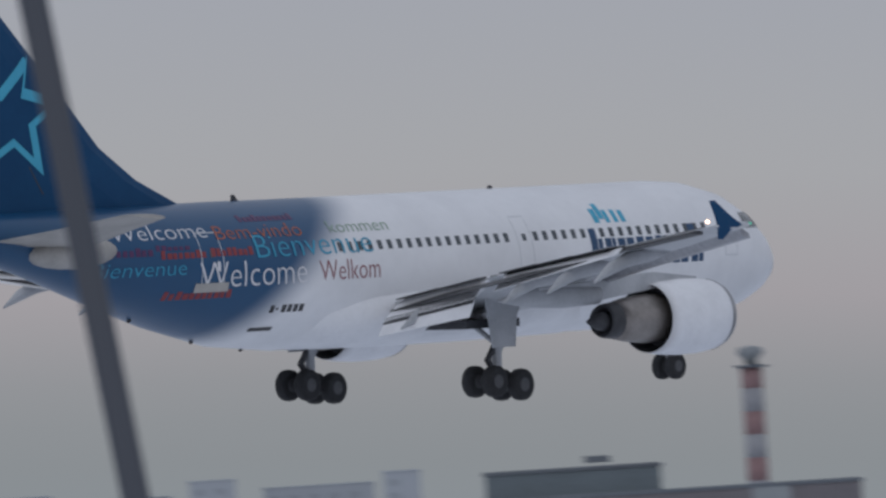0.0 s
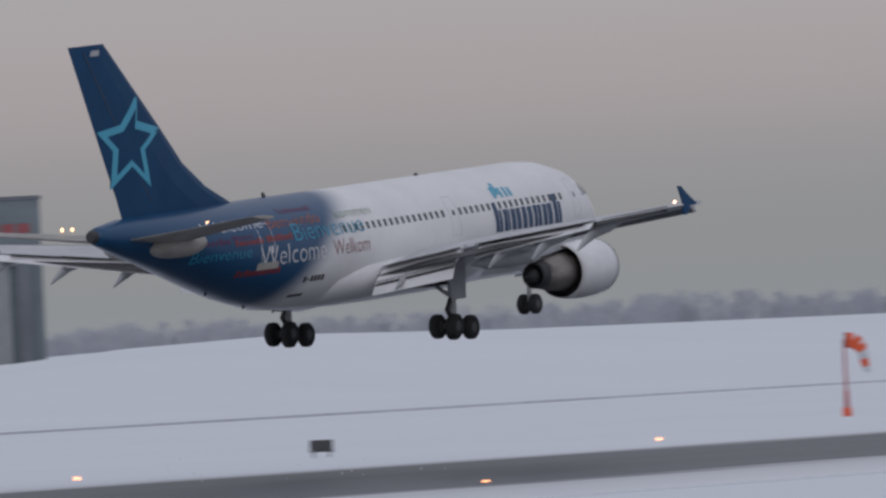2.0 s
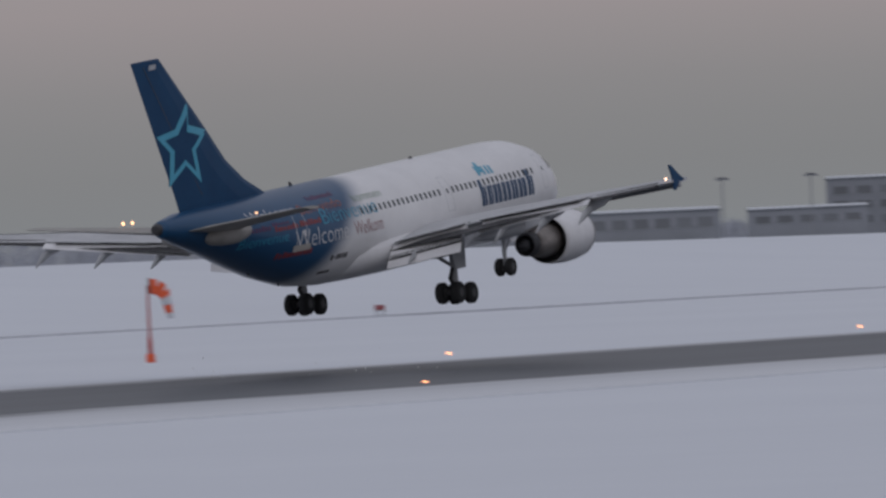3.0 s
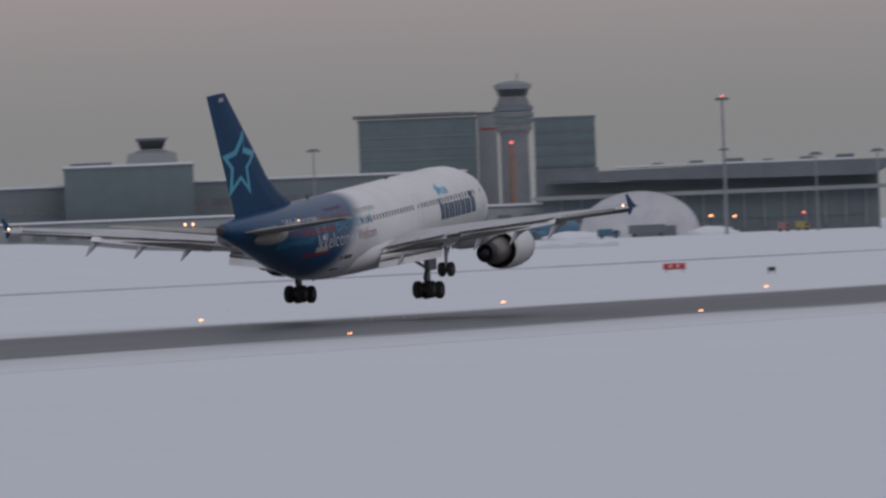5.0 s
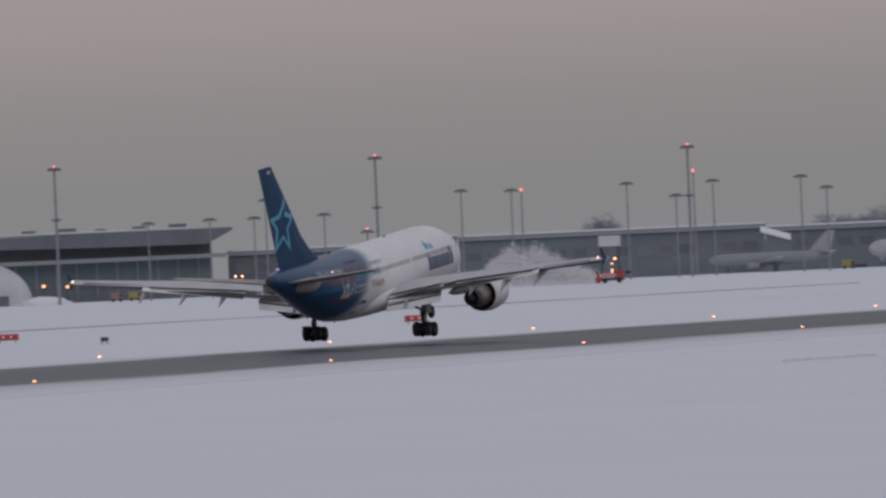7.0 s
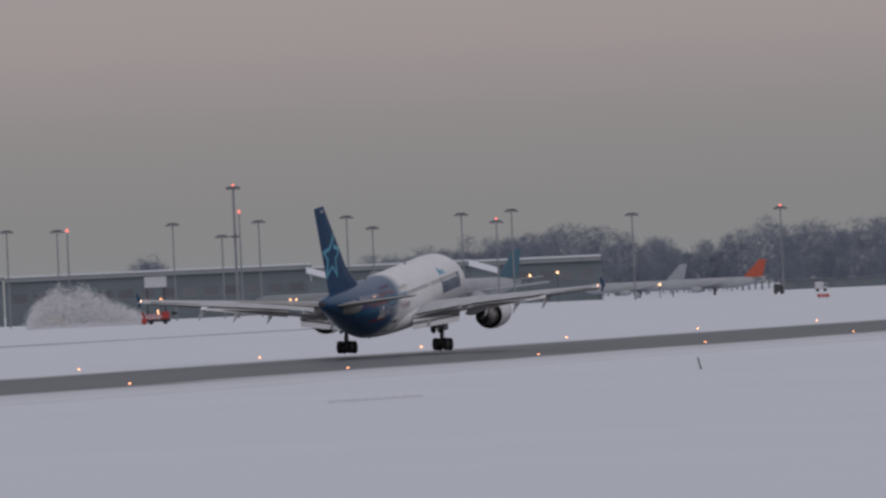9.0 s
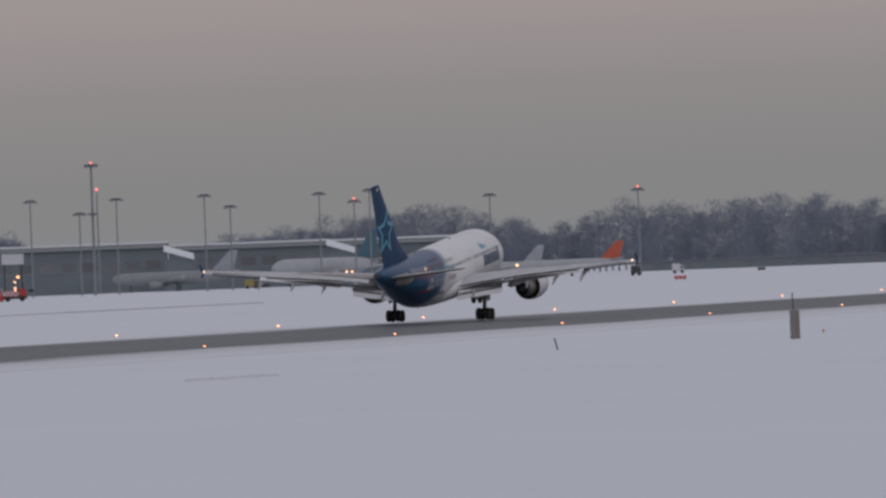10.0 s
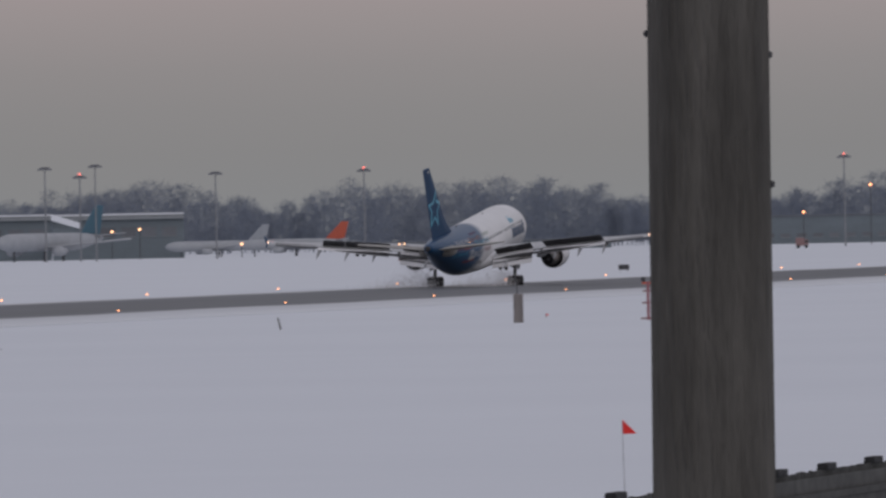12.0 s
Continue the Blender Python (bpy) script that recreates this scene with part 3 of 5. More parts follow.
        part("side_brace", tube((0, 0, 1.4), (0.1, -s * 1.9, 2.6), 0.1), GREYPAINT, leg)
        part("torque_link", plate([(-0.18, 0, 0.3), (-0.62, 0, 0.85), (-0.18, 0, 1.4), (-0.18, 0, 1.2), (-0.42, 0, 0.85), (-0.18, 0, 0.5)], 0.18, (0, 1, 0)), DARK, leg)
        part("gear_door", plate([(-0.7, s * 0.42, 1.3), (0.55, s * 0.42, 1.3), (0.85, s * 0.36, 3.2), (-0.95, s * 0.36, 3.2)], 0.06, (0, 1, 0)), GREYPAINT, leg, "grey landing gear door")
        tyre, hub = wheel_mesh(0.585, 0.42), hub_mesh(0.585, 0.42)
        for ax in (-0.72, 0.72):
            hx, hz = ax * math.cos(TILT), -ax * math.sin(TILT)
            part("axle", tube((hx, -0.5, hz), (hx, 0.5, hz), 0.09), DARK, leg)
            for wy in (-0.47, 0.47):
                w = part("wheel", tyre, TYRE, leg, "black rubber wheel")
                w.location = (hx, wy, hz)
                part("rim", hub, GREYPAINT, leg).location = (hx, wy, hz)
        part("landing_gear_bay", boxed(-23.2, -20.3, min(s * 2.4, s * 4.4), max(s * 2.4, s * 4.4), -2.35, -2.05), DARK, plane)
        for y in (3.4, 3.95) if s > 0 else (3.9,):
            part("logo_light", spun(((-0.1, 0.03), (0, 0.1 if s > 0 else 0.05), (0.1, 0.03)), "X", 8), WARM, plane, "glowing logo light on the tailplane").location = (-41.9, s * y, 2.16)
    nose = part("nose_gear", tube((0, 0, 0.1), (0.15, 0, 2.0), 0.11, 0.14), GREYPAINT, plane, "twin-wheel nose gear")
    nose.location = (-6.8, 0, -4.35)
    part("drag_brace", tube((0, 0, 0.7), (1.3, 0, 1.9), 0.07), GREYPAINT, nose)
    part("axle", tube((0, -0.4, 0), (0, 0.4, 0), 0.07), DARK, nose)
    ty, hb = wheel_mesh(0.5, 0.33), hub_mesh(0.5, 0.33)
    for wy in (-0.32, 0.32):
        part("wheel", ty, TYRE, nose).location = (0, wy, 0)
        part("rim", hb, GREYPAINT, nose).location = (0, wy, 0)
        part("nose_gear_door", plate([(-0.2, wy * 1.9, 1.35), (0.5, wy * 1.9, 1.35), (0.6, wy * 1.5, 2.0), (-0.3, wy * 1.5, 2.0)], 0.05, (0, 1, 0)), WHITE, nose)
    # doors, windows, cockpit
    pitch = 0.5334
    for x0, count in ((-27.9, 18), (-17.2, 19)):
        for i in range(count):
            x = x0 + pitch * i
            for side in (-1,):
                pane_bm = side_patch(x - 0.12, x + 0.12, 0.68, 1.01, 0.004, 2, 2, side)
                part("cabin_window", pane_bm, CABIN, plane)
    for x0, x1 in ((-18.25, -17.45), (-35.0, -33.95), (-6.5, -5.6)):
        for a, b, c, d in ((x0, x0 + 0.035, -0.25, 1.6), (x1 - 0.035, x1, -0.25, 1.6), (x0, x1, 1.57, 1.605), (x0, x1, -0.275, -0.24)):
            part("door_outline", side_patch(a, b, c, d, 0.005, 3, 6), SEAM, plane)
        part("door_window", side_patch((x0 + x1) / 2 - 0.1, (x0 + x1) / 2 + 0.1, 0.7, 0.95, 0.008, 2, 2), CABIN, plane)
    for side in (-1, 1):
        for x0, x1 in ((-3.25, -2.65), (-4.0, -3.35), (-4.7, -4.1)):
            part("cockpit_window", side_patch(x0, x1, 0.72, 1.3, 0.02, 3, 3, side), GLASS, plane)
    # painted words
    for word, x0, x1, z, h, m in (("Welcome", -38.9, -34.4, 1.42, 0.55, LETTERWHITE), ("Bem-vindo", -34.0, -29.6, 1.32, 0.5, LETTERORANGE), ("Bienvenue", -39.6, -35.7, 0.14, 0.55, TEAL),
                                  ("Welcome", -35.1, -29.9, -0.38, 0.95, LETTERWHITE), ("Bienvenue", -32.3, -26.2, 0.60, 0.85, TEAL), ("kommen", -28.1, -24.95, 1.36, 0.44, LETTERGREEN), ("Welkom", -29.2, -26.0, -0.33, 0.75, LETTERROSE)):
        part("painted_word", lettering(word, x0, x1, z, h), m, plane)
    # words too faint to read: a row of plain bars, one to a letter
    rw = random.Random(8)
    for x0, x1, z0, h, m in ((-36.8, -34.7, 0.72, 0.3, LETTERRED), (-34.5, -32.4, 0.74, 0.3, LETTERRED), (-36.4, -33.5, -0.74, 0.3, LETTERRED), (-32.4, -29.5, 1.9, 0.24, LETTERPURPLE), (-39.6, -37.1, 0.86, 0.32, LETTERPURPLE), (-37.0, -35.4, 1.02, 0.2, LETTERPURPLE)):
        n = max(6, round((x1 - x0) / 0.27))
        for k in range(n):
            a = x0 + (x1 - x0) * k / n
            part("painted_bar", side_patch(a, a + (x1 - x0) / n * rw.uniform(0.62, 0.84), z0, z0 + h * (1.0 if k == 0 else rw.choice((0.68, 0.7, 0.72, 0.95))), 0.012, 2, 2), m, plane)
    part("door_step", side_patch(-35.25, -33.75, -0.52, -0.2, 0.03, 4, 3), BEIGE, plane, "worn beige plate under a door")
    part("door_handle", side_patch(-34.3, -34.15, 0.2, 0.55, 0.03, 2, 2), LETTERWHITE, plane)
    part("outflow_valve", side_patch(-32.0, -30.9, -2.02, -1.9, 0.02, 4, 2), DARK, plane)
    for k in range(6):
        if k != 1:
            part("registration_bar", side_patch(-31.5 + k * 0.29, -31.3 + k * 0.29, -1.38, -1.12, 0.012, 2, 2), DARK, plane)
    part("registration_bar", side_patch(-31.22, -31.08, -1.28, -1.22, 0.012, 2, 2), DARK, plane)
    # plain bars where the name stands
    for x0, x1, z0, z1 in ((-13.62, -13.34, 1.2, 1.72), (-13.28, -13.02, 1.34, 1.9), (-12.96, -12.74, 1.2, 1.66), (-12.5, -12.28, 1.2, 1.66), (-12.1, -11.86, 1.2, 1.62)):
        part("painted_bar", side_patch(x0, x1, z0, z1, 0.014, 2, 4), CYAN, plane)
    for x0, x1, z1 in ((-14.2, -13.84, 1.0), (-13.78, -13.56, 0.62), (-13.4, -13.06, 0.62), (-13.0, -12.82, 0.62), (-12.68, -12.28, 0.6), (-12.18, -11.78, 0.6), (-11.62, -11.22, 0.62), (-11.08, -10.68, 0.6), (-10.52, -10.2, 0.62), (-10.12, -9.8, 0.6),
                       (-9.64, -9.26, 0.6), (-9.16, -8.76, 0.6), (-8.56, -8.2, 1.0), (-8.12, -7.88, 0.62)):
        part("painted_bar", side_patch(x0, x1, -0.42, z1, 0.014, 2, 6), NAVY, plane)
    for x in (-30.3,):
        part("antenna", plate([(x, 0, 2.58), (x - 0.4, 0, 2.58), (x - 0.4, 0, 2.85), (x - 0.25, 0, 2.87)], 0.05, (0, 1, 0)), DARK, plane)
    part("beacon", spun(((2.6, 0.12), (2.72, 0.09), (2.76, 0.03)), "Z", 10), DARK, plane).location = (-16.6, 0, 0)
    for x in (-30.4, -33.0, -36.2):
        xs = [f[0] for f in FUS][::-1]
        low = float(np.interp(x, xs, [f[1] - f[3] for f in FUS][::-1]))
        part("drain_mast", plate([(x + 0.1, 0, low + 0.1), (x - 0.2, 0, low + 0.12), (x - 0.2, 0, low - 0.08), (x - 0.1, 0, low - 0.08)], 0.05, (0, 1, 0)), DARK, plane)
    # spoilers, hinged at their front edge
    spoilers = []
    for s in (-1, 1):
        for y0, y1 in ((3.2, 5.34), (5.36, 7.4), (8.9, 11.26), (11.28, 13.64), (13.66, 16.0)):
            a, b = wing_at(y0), wing_at(y1)
            mid = Vector(((a[1] + b[1]) / 2 + 0.75, s * (y0 + y1) / 2, (a[2] + b[2]) / 2 + 0.13 * (a[3] + b[3]) / 2 + 0.045))
            turn = math.degrees(math.atan2(-(b[1] - a[1]), y1 - y0)) * s
            rise = math.degrees(math.atan2(b[2] - a[2], y1 - y0)) * s
            half = (y1 - y0) / 2 / math.cos(radians(turn))
            sp = part("spoiler", boxed(-1.05, 0, -half, half, 0.0, 0.014), WINGTOP, plane, "grey spoiler panel")
            part("underside", boxed(-1.05, 0, -half, half, -0.045, -0.002), DARK, sp, "dark underside")
            spoilers.append((sp, mid, turn, rise))
    return plane, spoilers


AIRLINER, SPOILERS = build_airliner()



def build_spray():
    """Two low trails of powder behind the main wheels; y runs along the runway."""
    out = []
    for s in (-1, 1):
        rnd = random.Random(40 + s)
        verts, faces = [], []
        for k in range(3000):
            u = rnd.random() ** 1.3
            c = Vector((s * -4.55 + rnd.gauss(0, 0.5 + 1.6 * u), -1.0 - 24 * u, abs(rnd.gauss(0, 0.4 + 1.0 * math.sin(math.pi * min(1, u * 1.2 + 0.1))))))
            q = rnd.uniform(0.015, 0.035)
            b = len(verts)
            verts.extend((tuple(c + Vector(d) * q) for d in ((1, 1, 1), (-1, -1, 1), (-1, 1, -1), (1, -1, -1))))
            faces.extend(((b, b + 1, b + 2), (b, b + 3, b + 1), (b, b + 2, b + 3), (b + 1, b + 3, b + 2)))
        me = bpy.data.meshes.new("snow_spray")
        me.from_pydata(verts, [], faces)
        me.materials.append(POWDER)
        out.append(tagged(new("snow_spray", me), "thin white powder snow thrown up behind landing wheels", "snow spray", kind="stuff"))
    return out


SPRAY = build_spray()

# ---- airfield furniture ----


def build_edge_light():
    ob = thing("runway_light", pose(0, 0, 0), "glowing amber runway edge light on a short stem in snow", "light", "runway edge lights")
    part("stem", tube((0, 0, -0.3), (0, 0, 0.0), 0.05), YELLOW, ob)
    part("lamp", spun(((-0.02, 0.07), (0.02, 0.1), (0.10, 0.1), (0.16, 0.05)), "Z", 12), AMBER, ob, "glowing amber lamp")
    return ob


light0 = build_edge_light()
near_y, far_y = 748.1, 748.1 + 60 * 0.028
light0.matrix_basis = pose(-225.7, near_y - 60 * 6, 0)
for i in range(-5, 30):
    copy_thing(light0, pose(-225.7, near_y + 60 * i, 0))
for i in range(-6, 30):
    copy_thing(light0, pose(-285.3, far_y + 60 * i, 0))


def build_sign(az, r, w, h, material, label, z=0.0):
    ob = thing("airfield_sign", facing(az, r, ground_height(*spot(az, r).xy) + z), label, "sign", "airfield signs")
    part("panel", boxed(-w / 2, w / 2, -0.15, 0.15, 0.35, 0.35 + h, bevel=0.04), material, ob)
    part("frame", boxed(-w / 2 - 0.06, w / 2 + 0.06, -0.1, 0.2, 0.28, 0.345), DARK, ob)
    for x in (-w * 0.35, w * 0.35):
        part("leg", boxed(x - 0.05, x + 0.05, -0.05, 0.05, -0.3, 0.28), DARK, ob)
    if material is SIGNRED:
        for k in range(5):
            part("sign_bar", boxed(-w * 0.4 + k * w * 0.17, -w * 0.4 + k * w * 0.17 + w * 0.1, -0.17, -0.152, 0.35 + h * 0.3, 0.35 + h * 0.7), LETTERWHITE if k % 2 else REDPAINT, ob)


for az, r in ((-19.9, 1125), (-17.69, 1140), (-13.02, 2150)):
    build_sign(az, r, 2.4, 0.6, SIGNRED, "lit red airfield sign standing in snow")
build_sign(-26.96, 1065, 1.0, 0.5, FADEDRED, "small red airfield sign standing in snow", 0.2)
for az, r, w, h in ((-31.06, 582, 1.25, 0.6), (-19.376, 1030, 0.75, 0.35), (-18.28, 1055, 0.95, 0.4), (-11.836, 1490, 1.5, 0.65), (-12.58, 2680, 2.0, 0.6), (-15.28, 2900, 4, 0.8)):
    build_sign(az, r, w, h, DARK, "dark board seen from behind in the snow")


def build_windsock():
    r = 672
    ob = thing("windsock", facing(-28.21, r), "orange and white drooping windsock on a red mast", "windsock")
    part("mast", tube((0, 0, 0), (0, 0, 4.9), 0.11, 0.07), REDPAINT, ob)
    part("mast_base", boxed(-0.28, 0.28, -0.28, 0.28, -0.2, 0.55, bevel=0.05), ORANGE, ob)
    part("mast_sleeve", tube((0, 0, 0.55), (0, 0, 1.6), 0.16, 0.14), REDPAINT, ob)
    part("hoop", spun(((-0.05, 0.52), (0.05, 0.52), (0.05, 0.47), (-0.05, 0.47)), "X", 16), DARK, ob).location = (0.1, 0, 4.85)
    bits = ((0.1, 4.85, 0.48), (0.55, 4.78, 0.5), (0.95, 4.5, 0.44), (1.12, 4.1, 0.34), (1.22, 3.6, 0.28), (1.32, 3.1, 0.23), (1.42, 2.75, 0.18))
    for k, ((x0, z0, r0), (x1, z1, r1)) in enumerate(zip(bits, bits[1:])):
        part("sock_band", tube((x0, 0, z0), (x1, 0, z1), r0, r1, 14), (ORANGE, ORANGE, ORANGE, TENT, ORANGE, TENT)[k], ob, smooth=True)


build_windsock()


def build_marker_post():
    ob = thing("marker_post", facing(-12.411, 715), "weathered grey-brown post with a thin rod in the snow", "post")
    part("post", boxed(-0.33, 0.33, -0.3, 0.3, -0.4, 1.95, bevel=0.05), mat("aged_timber", (0.26, 0.235, 0.23), (0.18, 0.165, 0.16), rough=0.9, scale=1.5, stretch=(3, 3, 0.4)), ob)
    part("rod", tube((-0.05, 0, 1.9), (-0.12, 0, 3.1), 0.045), DARK, ob)
    ob = thing("leaning_stake", facing(-13.704, 700), "short dark stake leaning in the snow", "stake")
    part("stake", tube((0.12, 0, -0.2), (-0.1, 0, 0.75), 0.055, 0.05, 8), WOOD, ob)
    part("stake_tip", tube((-0.1, 0, 0.75), (-0.12, 0, 0.82), 0.05, 0.02, 8), WOOD, ob)
    ob = thing("leaning_stake", facing(-30.041, 372), "slim red-brown marker stake in the snow", "stake")
    part("stake", tube((0, 0, -1.2), (0, 0, -0.05), 0.09, 0.09, 8), LETTERROSE, ob)
    part("stake_tip", tube((0, 0, -0.05), (0, 0, 0.03), 0.09, 0.05, 8), LETTERROSE, ob)
    ob = thing("approach_light", facing(-11.708, 716), "orange lattice light stand in the snow", "light stand")
    part("pole", tube((0, 0, -0.3), (0, 0, 2.6), 0.1), LETTERROSE, ob)
    for z, w in ((0.05, 0.5), (1.1, 0.4), (1.9, 0.35)):
        part("crossbar", boxed(-w, w, -0.06, 0.06, z, z + 0.13), BANDRED, ob)
    for x in (-0.3, 0.3):
        part("lamp_head", spun(((0, 0.05), (0.1, 0.15), (0.3, 0.15), (0.36, 0.08)), "Z", 10), DARK, ob).location = (x, 0, 2.55)
    part("upper_bar", boxed(-0.4, 0.4, -0.05, 0.05, 2.45, 2.55), ORANGE, ob)
    for az, r, z in ((-11.862, 148, 0.0),):
        g = ground_height(*spot(az, r).xy)
        top = 6.35 - r * math.tan(radians(1.045))
        ob = thing("wire_flag", facing(az, r, g), "small red flag on a thin wire stake", "flag")
        part("wire", tube((0.06, 0, -0.1), (0, 0, top - g), 0.005, 0.004, 6), DARK, ob)
        part("flag_cloth", plate([(0.0, 0, top - g), (0.2, 0.01, top - g - 0.195), (0.01, 0, top - g - 0.2)], 0.012, (0, 1, 0)), FLAG, ob, "red triangular flag")
    ob = thing("wire_flag", facing(-12.261, 750), "tiny red marker flag in the snow", "flag")
    part("wire", tube((0, 0, -0.1), (0, 0, 0.3), 0.02, 0.02, 6), DARK, ob)
    part("flag_cloth", plate([(0, 0, 0.3), (0.2, 0, 0.2), (0, 0, 0.1)], 0.02, (0, 1, 0)), FLAG, ob)


build_marker_post()

# old wheel ruts across the near snow
rut = thing("snow_ridge", facing(-15.45, 600), "low ridge of thrown-up snow with grey shadow", "snow ridge")
DIRTYSNOW = mat("dirty_snow", (0.56, 0.575, 0.615), (0.66, 0.675, 0.715), rough=0.9, scale=2)
for k in range(34):
    x = random.uniform(-2.6, 2.6)
    bm = bmesh.new()
    bmesh.ops.create_icosphere(bm, subdivisions=1, radius=random.uniform(0.08, 0.2))
    for v in bm.verts:
        v.co = Vector((v.co.x * 1.6, v.co.y, v.co.z * 0.7)) * random.uniform(0.8, 1.2)
    part("snow_clod", bm, DIRTYSNOW, rut).location = (x, random.uniform(-0.5, 0.5) + x * 2.2, 0.02)

# ---- close to the camera: pole, leaning guy, fence ----


def build_pole():
    r = 27.0
    ob = thing("wooden_pole", facing(-11.36, r, 0), "thick weathered brown wooden pole, cracked and stained", "pole")
    rings = []
    for k in range(60):
        z = 3.6 + k * 0.09
        ring = []
        for i in range(36):
            a = 2 * math.pi * i / 36
            w = 0.1545 + 0.0016 * (7 - z) + 0.003 * noise.noise((math.cos(a) * 2.2, math.sin(a) * 2.2, z * 0.8)) + 0.0025 * noise.noise((math.cos(a) * 9, math.sin(a) * 9, z * 0.5))
            ring.append((w * math.cos(a) + 0.006 * (z - 6.4), w * math.sin(a), z))
        rings.append(ring)
    part("shaft", loft(rings), WOOD, ob, smooth=True)
    for z, a in ((6.84, math.pi), (6.78, 0.0), (6.45, 0.02)):
        x = 0.157 * math.cos(a)
        part("nail", spun(((-0.006, 0.004), (0, 0.01), (0.008, 0.006)), "X", 8), DARK, ob).location = (x, 0, z)


build_pole()
guy = thing("guy_rod", facing(-43.945, 16.0, 0), "dark steel guy rod leaning up from the snow", "guy rod")
part("rod", tube((0.52, 0, 4.2), (-0.45, 0, 11.0), 0.021, 0.024, 12), DARKDECK, guy)
part("anchor", boxed(0.41, 0.63, -0.1, 0.1, 4.0, 4.35, bevel=0.02), CONCRETE, guy)


def build_fence():
    ob = thing("boundary_fence", pose(-27, 0, 0), "weathered grey vertical-slat boundary fence along the snow", "fence")
    slat = mesh_of("slat", boxed(-0.02, 0.02, -0.045, 0.045, 0.0, 3.0), FENCE)
    y0, y1 = 118.0, 166.0
    y = y0
    while y < y1:
        s = part("slat", slat, FENCE, ob)
        s.location = (0, y, random.uniform(-0.03, 0.0))
        y += 0.22
    part("mesh_panel", boxed(0.03, 0.06, y0, y1, 0.0, 2.90), FENCE, ob)
    for z in (0.5, 1.6, 2.6):
        part("rail", boxed(0.06, 0.12, y0, y1, z, z + 0.09), FENCE, ob)
    y = 124.6
    while y < y1:
        p = part("fence_post", tube((-0.09, y, -0.3), (-0.09, y, 3.0), 0.06), FENCE, ob)
        part("cap", boxed(-0.08, 0.07, y - 0.34, y + 0.34, 2.98, 3.07, bevel=0.015), TYRE, p)
        y += 3.5


build_fence()

# ---- hangars and buildings ----


def slab_building(name, az0, az1, r, el, depth, material, label, category="building", group="", base=-1.0):
    """A block whose front spans two bearings; returns the thing, its width and its height."""
    mid = (az0 + az1) / 2
    w = 2 * r * math.tan(radians(az1 - az0) / 2)
    h = high(el, r)
    ob = thing(name, facing(mid, r), label, category, group)
    part("wall", boxed(-w / 2, w / 2, 0, depth, base, h), material, ob)
    part("roof", boxed(-w / 2 - 0.3, w / 2 + 0.3, -0.3, depth + 0.3, h + 0.004, h + 0.5), DARKCLAD, ob)
    # near and farthest roofs take the haze-toned grey in place of snow white
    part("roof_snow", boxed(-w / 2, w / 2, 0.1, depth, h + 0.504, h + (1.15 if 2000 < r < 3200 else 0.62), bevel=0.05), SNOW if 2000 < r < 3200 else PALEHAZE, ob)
    return ob, w, h


def pane_rows(ob, w, zs, n, ww, wh, x0=None, x1=None, skip=(), glass=None):
    glass = glass or (PANEFAR if ob.location.length > 2000 else PANE)
    mesh = mesh_of("window", boxed(-ww / 2, ww / 2, -0.09, -0.004, 0, wh), glass)
    sill = mesh_of("sill", boxed(-ww / 2 - 0.1, ww / 2 + 0.1, -0.25, -0.004, -0.18, -0.004), LIGHTCLAD)
    x0, x1 = (-w / 2 + ww if x0 is None else x0), (w / 2 - ww if x1 is None else x1)
    for z in zs:
        for k in range(n):
            if k in skip:
                continue
            p = part("window", mesh, glass, ob)
            p.location = (x0 + (x1 - x0) * k / max(1, n - 1), 0, z)
            part("sill", sill, LIGHTCLAD, p)


